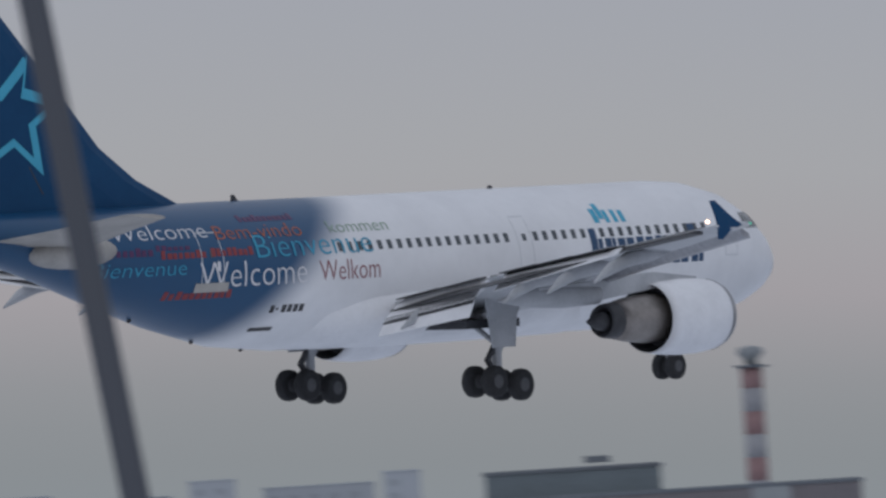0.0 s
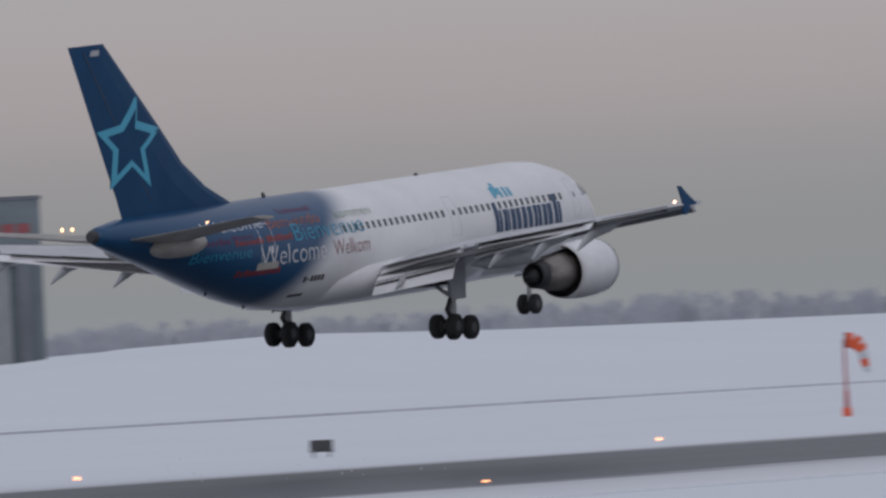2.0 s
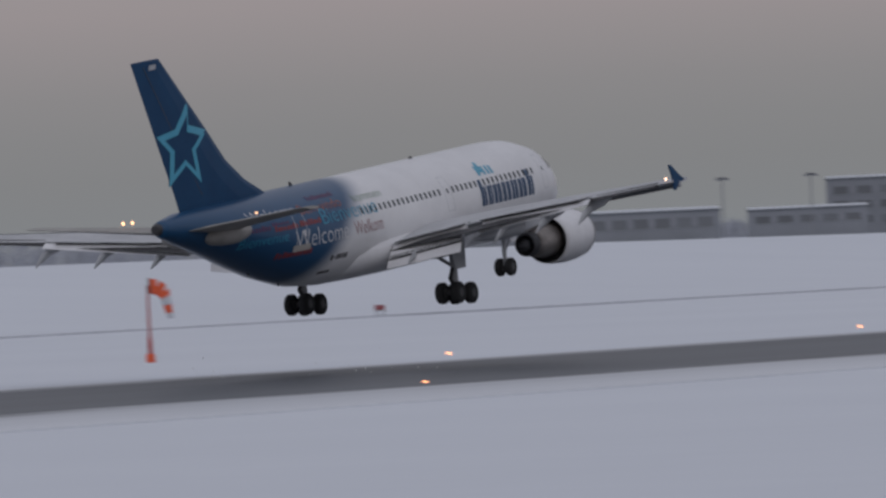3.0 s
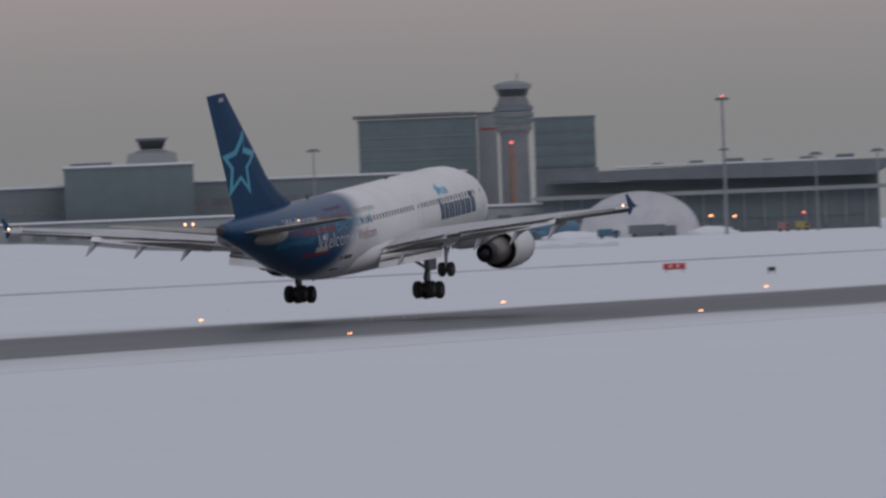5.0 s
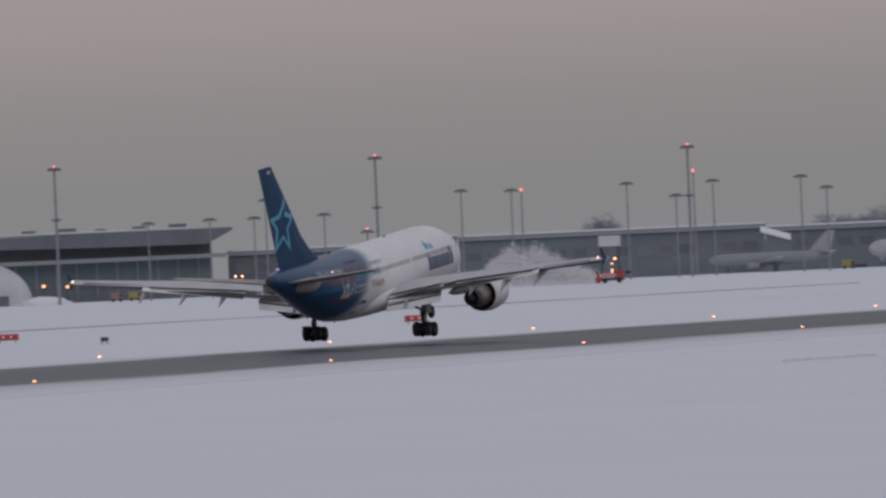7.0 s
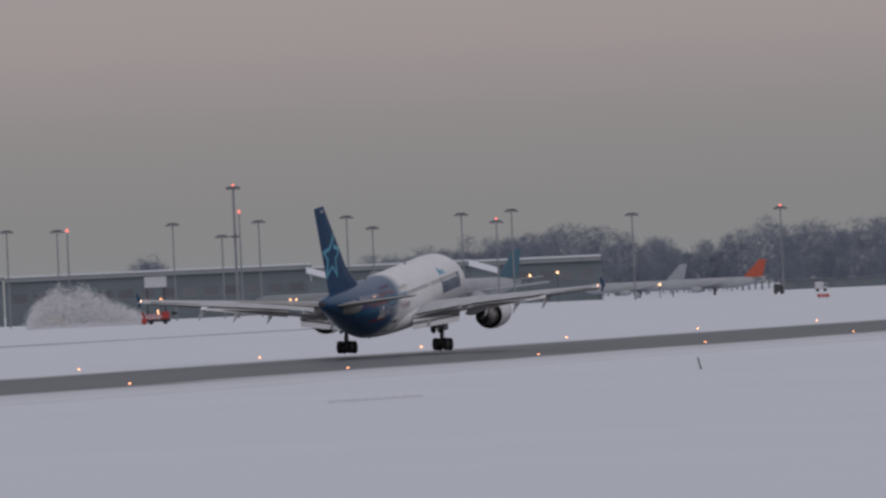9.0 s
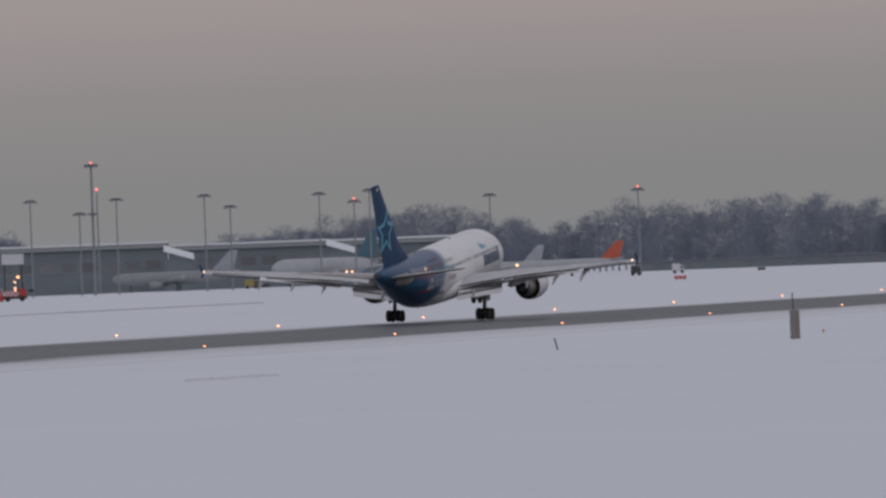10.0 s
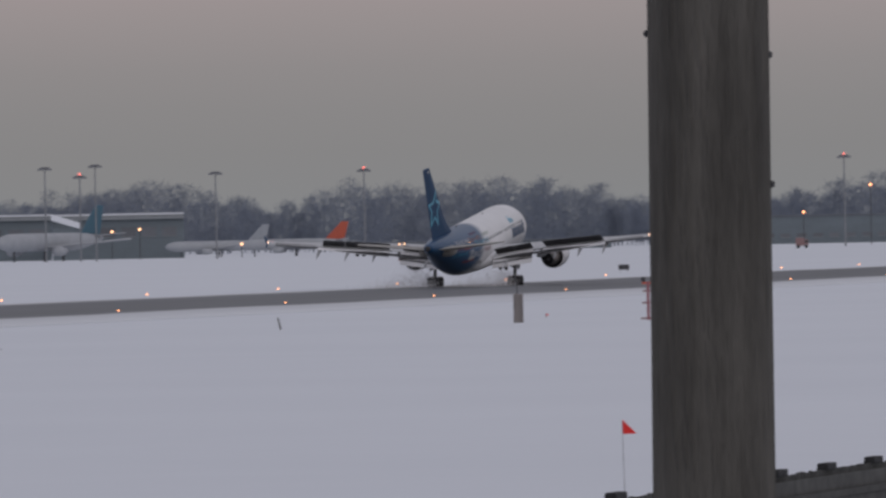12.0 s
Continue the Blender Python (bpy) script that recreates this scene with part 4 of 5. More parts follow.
def build_hangars():
    r = 1640
    ob, w, h = slab_building("office_building", -39.09, -36.83, r, 0.79, 18, LIGHTCLAD, "grey office block with rows of dark windows")
    pane_rows(ob, w, [high(e, r) - 0.9 for e in (0.717, 0.588, 0.459, 0.33, 0.20, 0.07)], 12, 4.0, 1.7)
    part("corner_panel", boxed(w / 2 + 0.004, w / 2 + 5.0, -0.5, 12, 0, h + 0.5), DARKCLAD, ob)
    part("corner_emblem", boxed(w / 2 + 3.0, w / 2 + 4.6, -0.66, -0.504, high(0.60, r), high(0.66, r)), FADEDRED, ob)
    for k in range(6):
        part("roof_unit", boxed(-w / 2 + 6 + k * 9, -w / 2 + 8.4 + k * 9, 4, 8, h + 1.16, h + 2.0 + 0.5 * (k % 3)), DARKCLAD, ob)
    ob, w, h = slab_building("brick_block", -41.7, -39.37, r, 0.615, 25, BROWNBLOCK, "low brown-grey concrete block with a flat roof")
    pane_rows(ob, w, [high(e, r) - 1 for e in (0.42, 0.26)], 7, 7.0, 1.6)
    part("pale_panel", boxed(w / 2 - 17, w / 2 - 11, -0.15, -0.004, 0, h), LIGHTCLAD, ob)
    ob, w, h = slab_building("roof_plant_block", -41.4, -40.45, r + 30, 0.765, 12, CLADDING, "dark blue-grey plant block behind a low building")
    part("roof_unit", boxed(2, 6, 2, 6, h + 1.16, h + 2.2), DARKCLAD, ob)
    ob, w, h = slab_building("low_shed", -39.9, -38.0, r - 90, 0.22, 10, DARKDECK, "long dark low parking deck")
    pane_rows(ob, w, [high(0.1, r - 90)], 6, 4, 1.5)
    rv = random.Random(21)
    for k in range(13):
        az = -39.8 + k * 0.14 + rv.uniform(-0.03, 0.03)
        tone = (PARKED, TENT, DARKCLAD, BANDPALE)[rv.randrange(4)]
        van = thing("parked_van", facing(az, r - 87, h + 0.63), "snow-topped van parked on a dark deck", "van", "parked vans")
        part("body", boxed(-1.5, 1.5, 0, 2, 0.35, 1.35, bevel=0.12), tone, van)
        part("cabin", boxed(-1.1, 1.0, 0.1, 1.9, 1.354, 1.95, bevel=0.15), CABIN, van)
        part("roof_snow", boxed(-1.15, 1.05, 0.05, 1.95, 1.954, 2.25, bevel=0.1), SNOW, van)
        for x in (-0.95, 0.95):
            part("wheel", spun(((-0.1, 0.3), (-0.08, 0.34), (0.08, 0.34), (0.1, 0.3)), "Y", 12), TYRE, van).location = (x, 0.05, 0.34)
    for k, az in enumerate((-39.7, -39.2, -38.75, -38.3, -37.8, -37.4)):
        rr = r - 110
        z = high(0.30, rr)
        m = thing("flood_mast", facing(az, rr), "pale lamp post among parked vehicles", "lamp post", "car park lamps")
        part("pole", tube((0, 0, -1), (0, 0, z), 0.14, 0.1), LIGHTCLAD, m)
        part("arm", tube((-1.0, 0, z), (1.0, 0, z), 0.07), LIGHTCLAD, m)
        for x in (-1, 1):
            part("lamp_head", boxed(x - 0.4, x + 0.4, -0.2, 0.2, z - 0.1, z + 0.1, bevel=0.03), LIGHTCLAD, m)
    # far blocks nearly sky grey, their haze carried by wall and pane colour
    glass = mesh_of("window", boxed(-1.8, 1.8, -0.09, -0.004, 0, 2.0), FAINTPANE)
    for a, b, e, d in ((-44.3, -43.75, 0.80, 0), (-43.7, -43.1, 0.76, 40), (-43.0, -42.75, 0.83, 20), (-42.6, -42.0, 0.77, 60), (-41.95, -41.75, 0.82, 10)):
        rr = 3600 + d
        w, h = 2 * rr * math.tan(radians(b - a) / 2), high(e, rr)
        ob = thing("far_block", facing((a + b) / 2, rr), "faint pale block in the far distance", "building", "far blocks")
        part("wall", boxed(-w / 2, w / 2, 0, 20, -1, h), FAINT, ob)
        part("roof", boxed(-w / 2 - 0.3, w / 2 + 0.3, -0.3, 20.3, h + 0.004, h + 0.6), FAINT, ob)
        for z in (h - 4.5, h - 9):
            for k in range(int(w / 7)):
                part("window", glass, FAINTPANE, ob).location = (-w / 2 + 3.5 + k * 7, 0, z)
    # main hangar
    r = 1720
    ob, w, h = slab_building("hangar", -36.95, -32.52, r, 0.845, 70, CLADDING, "huge blue-grey hangar with pale sliding doors", "hangar")
    zd = high(0.487, r)
    x_of = lambda az: r * math.tan(radians(az + 34.735))
    for a, b in ((-35.48, -34.10), (-33.98, -32.70)):
        n = 6
        for k in range(n):
            xa, xb = x_of(a + (b - a) * k / n), x_of(a + (b - a) * (k + 1) / n)
            part("door_leaf", boxed(xa + 0.06, xb - 0.06, -0.9, -0.004, 0, zd - 0.3 * (k % 2)), LIGHTCLAD, ob, "pale grey sliding door leaf")
    part("door_rail", boxed(x_of(-35.5), x_of(-32.6), -1.4, -0.91, zd, zd + 1.0), DARKCLAD, ob)
    for a in (-34.035, -32.62):
        part("door_post", boxed(x_of(a) - 1.1, x_of(a) + 1.1, -1.5, -0.92, 0, zd - 0.004), DARKCLAD, ob)
    for a, b in ((-36.35, -35.62), (-33.22, -32.56)):
        n = 8
        for k in range(n):
            xa = x_of(a + (b - a) * k / n)
            part("sign_bar", boxed(xa, xa + 0.065 * 1720 / 60, -0.3, -0.004, high(0.665, r), high(0.715, r)), FADEDRED, ob)
    for k in range(9):
        x = -w / 2 + 8 + k * 14
        part("roof_vent", spun(((h + 1.16, 0.7), (h + 1.7, 0.7), (h + 1.8, 1.1), (h + 2.2, 0.3)), "Z", 10), LIGHTCLAD, ob).location = (x, 3, 0)
    ob, w, h = slab_building("hangar_annex", -36.58, -35.98, r - 60, 0.345, 20, LIGHTCLAD, "pale two-storey annex before a hangar")
    pane_rows(ob, w, [high(0.25, r - 60)], 4, 2.4, 1.5)
    ob, w, h = slab_building("hangar_annex", -36.57, -35.45, r - 80, 0.18, 12, CONCRETE, "pale low annex before a hangar")
    pane_rows(ob, w, [high(0.06, r - 80)], 8, 2.4, 1.5)
    # striped stack
    rr = 1750
    ob = thing("striped_tower", facing(-39.925, rr), "red and white banded tower with a dark cap", "tower")
    bands = [-0.2] + [0.40 + 0.125 * k for k in range(7)] + [1.262]
    for k, (a, b) in enumerate(zip(bands, bands[1:])):
        part("band", tube((0, 0, high(a, rr) if k else -1), (0, 0, high(b, rr)), 1.75, 1.75, 20), BANDPALE if k % 2 == 0 else BANDRED, ob, smooth=True)
    z = high(1.262, rr)
    part("gallery", spun(((z, 2.7), (z + 0.4, 2.8), (z + 0.5, 1.0)), "Z", 20), DARKCLAD, ob)
    # pale cladding here carries the haze around the tower top
    part("dish_house", spun(((z + 0.4, 0.9), (z + 1.4, 1.2), (z + 2.4, 2.2), (z + 3.2, 2.0), (z + 3.6, 0.6)), "Z", 20), LIGHTCLAD, ob, smooth=True)


build_hangars()


def build_terminal():
    # far apron buildings, with haze put into their wall and pane colours
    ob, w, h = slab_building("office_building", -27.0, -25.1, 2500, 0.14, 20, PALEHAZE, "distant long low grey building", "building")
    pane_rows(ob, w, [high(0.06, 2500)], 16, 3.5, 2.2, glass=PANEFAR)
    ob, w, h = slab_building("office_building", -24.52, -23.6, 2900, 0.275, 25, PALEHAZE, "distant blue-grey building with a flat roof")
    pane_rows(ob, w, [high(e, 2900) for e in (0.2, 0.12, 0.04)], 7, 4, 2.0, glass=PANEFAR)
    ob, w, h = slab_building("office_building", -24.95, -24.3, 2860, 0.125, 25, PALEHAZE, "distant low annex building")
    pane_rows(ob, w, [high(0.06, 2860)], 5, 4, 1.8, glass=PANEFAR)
    r = 3050
    ob, w, h = slab_building("office_building", -23.18, -22.48, r, 0.355, 30, CURTAIN, "old blue-grey control building with a small cab on top")
    part("upper_storey", boxed(-w / 2 + 2, -w / 2 + 14, 4, 20, h + 1.16, high(0.39, r)), CURTAIN, ob)
    x = r * math.tan(radians(0.13))
    part("cab_base", loft([[(x + a * s, 10 + b * s, z) for a, b in ((-1, -1), (1, -1), (1, 1), (-1, 1))] for s, z in ((7.5, h + 1.16), (7, high(0.43, r)), (3.4, high(0.45, r)))]), LIGHTCLAD, ob)
    part("cab", loft([[(x + a * s, 10 + b * s, z) for a, b in ((-1, -1), (1, -1), (1, 1), (-1, 1))] for s, z in ((3.2, high(0.452, r)), (4.2, high(0.50, r)))]), GLASS, ob)
    part("cab_roof", boxed(x - 4.6, x + 4.6, 5.4, 14.6, high(0.501, r), high(0.514, r)), DARKCLAD, ob)
    ob, w, h = slab_building("terminal_wing", -24.3, -21.0, r + 30, 0.255, 40, CLADDING, "long low grey terminal wing with flat roof", "terminal")
    pane_rows(ob, w, [high(0.13, r + 30)], 26, 5, 2.4)
    ob, w, h = slab_building("terminal_wing", -23.8, -20.6, r - 30, 0.06, 20, LIGHTCLAD, "long low pale apron building", "terminal")
    pane_rows(ob, w, [high(-0.02, r - 30)], 24, 4, 2.2)
    # big blocks and the control tower
    r = 3300
    ob, w, h = slab_building("glass_block", -21.58, -20.94, r, 0.552, 35, CURTAIN, "tall blue-grey glass office block with overhanging roof")
    part("overhang", boxed(-w / 2 - 1.6, w / 2, -1.5, 30, h + 1.16, h + 2.0), DARKCLAD, ob)
    part("penthouse", boxed(-w / 2 + 11, w / 2 - 5, 5, 25, h + 2.01, high(0.59, r)), DARKCLAD, ob)
    for k in range(9):
        z = 4 + k * 3.6
        part("floor_band", boxed(-w / 2, w / 2, -0.25, -0.004, z, z + 0.7), CLADDING, ob)
    ob, w, h = slab_building("lift_block", -20.935, -20.83, r + 10, 0.572, 20, LIGHTCLAD, "pale grey stair block beside a tower")
    part("red_strip", boxed(-w / 2 + 1, w / 2, -0.2, -0.004, high(0.485, r + 10), high(0.495, r + 10)), REDPAINT, ob)
    ob, w, h = slab_building("glass_block", -20.63, -20.30, r, 0.532, 30, CURTAIN, "dark glass office block beside the tower")
    for k in range(9):
        z = 4 + k * 3.6
        part("floor_band", boxed(-w / 2, w / 2, -0.25, -0.004, z, z + 0.6), DARKCLAD, ob)
    part("podium", boxed(-w / 2 - 0.2, w / 2 + 0.6, -1.0, -0.26, 0, high(0.26, r)), DARKCLAD, ob)
    r = 3250
    ob = thing("control_tower", facing(-20.738, r), "grey concrete airport control tower with flared glazed cab", "control tower")
    part("shaft", spun(((-1, 4.5), (high(0.44, r), 4.3), (high(0.47, r), 4.9)), "Z", 24), CONCRETE, ob, smooth=True)
    for k, (a, b, q) in enumerate(((0.472, 0.505, 5.6), (0.508, 0.54, 6.0), (0.543, 0.575, 6.2), (0.578, 0.61, 6.1))):
        part("storey", spun(((high(a, r), q - 0.5), (high(a, r) + 0.4, q), (high(b, r) - 0.4, q), (high(b, r), q - 0.4)), "Z", 28), CONCRETE if k % 2 == 0 else CLADDING, ob)
    part("neck", spun(((high(0.611, r), 5.2), (high(0.66, r), 4.2)), "Z", 24), CONCRETE, ob)
    part("cab", spun(((high(0.661, r), 4.3), (high(0.70, r), 5.2)), "Z", 20), GLASS, ob)
    part("cab_roof", spun(((high(0.701, r), 5.7), (high(0.725, r), 5.8), (high(0.738, r), 4.0), (high(0.746, r), 0.5)), "Z", 24), LIGHTCLAD, ob)
    part("aerial", tube((1.5, 0, high(0.74, r)), (1.5, 0, high(0.79, r)), 0.12), DARK, ob)
    ob = thing("chimney", facing(-20.755, 3100), "slim brown chimney with a red warning lamp", "chimney")
    part("shaft", tube((0, 0, -1), (0, 0, high(0.405, 3100)), 1.15, 1.0, 16), mat("pale_brick", (0.30, 0.21, 0.17), (0.24, 0.16, 0.13), rough=0.85, scale=0.5), ob)
    part("warning_lamp", spun(((0, 0.25), (0.45, 0.5), (0.9, 0.15)), "Z", 10), REDLAMP, ob).location = (0, 0, high(0.405, 3100))
    # canopy roof terminal
    r = 3000
    x_of = lambda az: r * math.tan(radians(az + 19.5))
    ob = thing("terminal_hall", facing(-19.5, r), "long grey terminal hall with an upswept canopy roof", "terminal")
    part("wall", boxed(x_of(-20.6), x_of(-18.78), 8, 40, -1, high(0.18, r)), CLADDING, ob)
    part("glazing", boxed(x_of(-20.4), x_of(-18.85), 7.6, 7.996, high(-0.05, r), high(0.09, r)), CURTAIN, ob)
    part("canopy", loft([[(x_of(a), y, high(e, r)) for y, e in ((0, e0), (45, e0), (45, e1), (0, e1))] for a, e0, e1 in ((-20.55, 0.19, 0.235), (-19.4, 0.17, 0.25), (-18.8, 0.165, 0.25), (-18.66, 0.235, 0.25))]), DARKCLAD, ob, "dark upswept canopy")
    part("canopy_snow", boxed(x_of(-20.2), x_of(-18.9), 3, 40, high(0.251, r), high(0.262, r)), SNOW, ob)
    part("lower_roof", boxed(x_of(-20.65), x_of(-18.7), 0, 7.59, high(0.09, r), high(0.112, r)), LIGHTCLAD, ob)
    for k in range(16):
        x = x_of(-20.5) + k * (x_of(-18.85) - x_of(-20.5)) / 15
        part("mullion", boxed(x - 0.25, x + 0.25, 7.2, 7.59, high(-0.1, r), high(0.089, r)), LIGHTCLAD, ob)
    for k in range(6):
        part("roof_unit", boxed(x_of(-20.0 + k * 0.2), x_of(-20.0 + k * 0.2) + 3 + k % 3, 15, 20, high(0.263, r), high(0.272 + 0.005 * (k % 3), r)), DARKCLAD, ob)
    for a, b, e, m, lab in ((-18.69, -17.66, 0.105, DARKCLAD, "dark pier building with a snowy flat roof"), (-17.66, -17.45, 0.135, CLADDING, "square grey link building"), (-17.44, -15.785, 0.128, CLADDING, "long blue-grey pier building"), (-15.78, -14.925, 0.108, CLADDING, "long pier building with snowy roof"), (-14.92, -14.21, 0.104, CLADDING, "pier end building with snowy roof")):
        ob, w, h = slab_building("pier_building", a, b, 3020, e, 30, m, lab, "terminal", "pier buildings")
        n = max(3, int(w / 6))
        pane_rows(ob, w, [high(0.0, 3020)], n, 4.2, 2.6)
        part("eave", boxed(-w / 2, w / 2, -1.6, -0.304, h - 0.6, h + 0.3), LIGHTCLAD, ob)
    # sloping roof ends on the piers
    for a in (-15.75, -14.87):
        ob = thing("stair_roof", facing(a, 2990), "snow-covered sloping stair roof", "roof")
        part("slope", loft([[(x, 0, z0 - 1.2), (x, 8, z0 + 0.2), (x, 8, z0 - 0.2), (x, 0, z0 - 1.6)] for x, z0 in ((-3, high(0.125, 2990)), (5.5, high(0.075, 2990)))]), SNOW, ob)
        part("stair_wall", boxed(-2.6, 5.0, 1, 7, -1, high(0.05, 2990)), CLADDING, ob)
    # gate with warm lamps
    ob, w, h = slab_building("gate_lounge", -18.09, -17.68, 2960, 0.06, 8, CONCRETE, "gate lounge lit by rows of warm lamps", "terminal")
    for k in range(8):
        x = -w / 2 + 1.5 + k * (w - 5) / 7
        part("lamp", boxed(x, x + 1.7, -0.6, -0.2, high(0.043, 2960), high(0.043, 2960) + 0.4, bevel=0.08), GATELAMP, ob, "warm strip lamp")
    for k in (0, 2, 3, 5):
        part("lamp", spun(((-0.22, 0.1), (0, 0.28), (0.22, 0.1)), "X", 8), WARM, ob).location = (-w / 2 + 2 + k * (w - 4) / 6, -0.6, high(0.012, 2960))
    for k in range(4):
        part("pillar", boxed(-w / 2 + k * w / 4 + 1, -w / 2 + k * w / 4 + 3, -1.6, -0.9, -1, high(-0.03, 2960)), TENT, ob)
    ob = thing("violet_sign", facing(-18.38, 2965), "small glowing violet sign on a post", "sign")
    part("panel", boxed(-2.6, 2.6, -0.2, 0.2, high(-0.002, 2965), high(0.014, 2965)), PURPLELAMP, ob)
    part("post", boxed(-0.2, 0.2, 0.21, 0.5, -1, high(0.01, 2965)), DARK, ob)
    ob = thing("billboard", facing(-16.625, 2980), "blank white billboard on posts", "billboard")
    part("panel", boxed(-3.1, 3.1, -0.3, 0.3, high(0.055, 2980), high(0.112, 2980)), TENT, ob)
    for x in (-2.4, 2.4):
        part("post", boxed(x - 0.2, x + 0.2, 0.31, 0.6, -1, high(0.1, 2980)), DARK, ob)
    # fabric dome
    r = 2900
    ob = thing("fabric_dome", facing(-20.08, r), "white fabric dome shelter on the apron", "shelter")
    wd = r * math.tan(radians(0.33))
    top = high(0.124, r)
    part("skin", loft([[(wd * math.cos(math.pi * i / 24), y, -1 + (top + 1) * math.sin(math.pi * i / 24) ** 0.8) for i in range(25)] for y in (0, 15, 30)], closed=False, cap=False), TENT, ob, smooth=True)
    part("end_wall", loft([[(wd * 0.995 * math.cos(math.pi * i / 24), y, -1 + (top + 1) * 0.995 * math.sin(math.pi * i / 24) ** 0.8) for i in range(25)] for y in (0.3, 0.5)]), TENT, ob)
    part("doorway", boxed(-2, 10, -0.15, 0.29, -1, high(-0.07, r)), DARKCLAD, ob)
    ob = thing("cargo_trailer", facing(-20.04, r - 40), "dark cargo trailer beside a dome", "trailer")
    part("body", boxed(-5, 5, 0, 2.6, 0.9, 3.3, bevel=0.1), DARKCLAD, ob)
    for x in (-3.6, 3.6):
        part("wheel", spun(((-0.15, 0.5), (0.15, 0.5)), "Y", 14), TYRE, ob).location = (x, 0.2, 0.5)
    for az, w in ((-20.43, 9), (-19.68, 7), (-18.04, 4.2)):
        ob = thing("snow_pile", facing(az, 2850), "heap of cleared snow", "snow pile")
        bm = bmesh.new()
        bmesh.ops.create_icosphere(bm, subdivisions=3, radius=1)
        for v in bm.verts:
            v.co = Vector((v.co.x * w, v.co.y * 4, v.co.z * (4.6 if w < 5 else 2.2))) * (1 + 0.25 * noise.noise(v.co * 2.5))
        part("mound", bm, SNOW, ob, smooth=True)
    ob = thing("snow_bank", facing(-20.43, 2150), "long low grey snow bank", "snow bank")
    part("bank", loft([[(x, y, z * (0.8 + 0.2 * math.sin(x))) for y, z in ((-2, -0.3), (-1.4, 0.75), (0.5, 0.95), (2, -0.3))] for x in [-9.2 + k * 0.9 for k in range(21)]]), DIRTYSNOW, ob, smooth=True)
    ob = thing("checkered_shelter", facing(-18.42, 2200), "red and white checkered equipment shelter", "shelter")
    part("body", boxed(-3, 3, 0, 3, -0.3, 3.2, bevel=0.08), TENT, ob)
    for i in range(6):
        for k in range(3):
            if (i + k) % 2:
                part("check", boxed(-3 + i, -2 + i, -0.03, -0.004, 0.1 + k * 1.0, 1.1 + k * 1.0), REDPAINT, ob)
    part("roof", loft([[(x, y, z) for y, z in ((-0.2, 3.2), (1.5, 4.0), (3.2, 3.2))] for x in (-3.2, 3.2)]), REDPAINT, ob)


build_terminal()


def build_masts():
    r = 2800
    rows = ((-21.828, 0.407), (-19.608, 0.60), (-18.476, 0.384), (-18.161, 0.292), (-18.54, 0.29), (-19.114, 0.285), (-18.78, 0.291), (-17.873, 0.585), (-17.417, 0.387), (-17.931, 0.19), (-17.145, 0.378), (-16.519, 0.387),
            (-16.255, 0.311), (-16.183, 0.57), (-16.054, 0.382), (-15.578, 0.385), (-15.44, 0.32), (-14.957, 0.372), (-14.769, 0.324), (-14.685, 0.381), (-14.035, 0.33), (-13.232, 0.33), (-10.635, 0.352), (-25.08, 0.307), (-24.6, 0.31))
    red = {-19.608, -17.873, -16.183, -17.931, -14.769, -13.232, -10.635}
    for az, el in rows:
        z = high(el, r)
        tall = el > 0.5
        m = thing("floodlight_mast", facing(az, r), "tall grey apron floodlight mast" + (" with a red warning lamp" if az in red else ""), "light mast", "apron masts")
        part("pole", tube((0, 0, -1), (0, 0, z), 0.42 if tall else 0.25, 0.3 if tall else 0.17, 10), MASTGREY, m)
        part("crown", spun(((z, 0.4), (z + 0.2, 1.7 if tall else 1.3), (z + 0.5, 1.7 if tall else 1.3), (z + 0.6, 0.3)), "Z", 14), MASTHEAD, m)
        for k in range(6):
            a = k * math.pi / 3
            part("floodlight", boxed(-0.4, 0.4, -0.25, 0.25, -0.5, 0.0, bevel=0.05), MASTGREY, m).matrix_basis = pose(1.5 * math.cos(a), 1.5 * math.sin(a), z + 0.2, 0, 0, math.degrees(a))
        if tall:
            zz = z * 0.62
            part("lower_crown", spun(((zz, 0.6), (zz + 0.2, 1.4), (zz + 0.5, 1.4), (zz + 0.6, 0.5)), "Z", 12), MASTHEAD, m)
        if az in red:
            part("warning_lamp", spun(((z + 0.61, 0.2), (z + 0.9, 0.33), (z + 1.2, 0.15)), "Z", 10), REDLAMP, m)
    for az, el in ((-17.09, 0.373), (-16.157, 0.434)):
        z = high(el, 2950)
        m = thing("radio_mast", facing(az, 2950), "slim grey radio mast with a red lamp", "radio mast")
        part("pole", tube((0, 0, -1), (0, 0, z), 0.3, 0.18, 8), MASTGREY, m)
        part("warning_lamp", spun(((z, 0.15), (z + 0.5, 0.4), (z + 1, 0.1)), "Z", 8), REDLAMP, m)
    for az, el, m_ in ((-19.692, -0.032, AMBER), (-19.564, -0.04, AMBER), (-19.19, -0.034, REDLAMP), (-18.02, -0.044, WARM), (-17.95, -0.02, AMBER), (-16.6, -0.02, AMBER), (-14.6, 0.02, WARM), (-14.45, 0.03, WARM), (-10.859, 0.051, AMBER), (-10.495, 0.193, AMBER), (-13.9, -0.06, WARM)):
        z = high(el, 2890)
        m = thing("apron_lamp", facing(az, 2890), "small glowing apron lamp on a post", "lamp", "apron lamps")
        part("post", tube((0, 0, -1), (0, 0, z), 0.1, 0.1, 6), DARK, m)
        part("lamp", spun(((z, 0.15), (z + 0.35, 0.42), (z + 0.7, 0.15)), "Z", 8), m_, m)


build_masts()


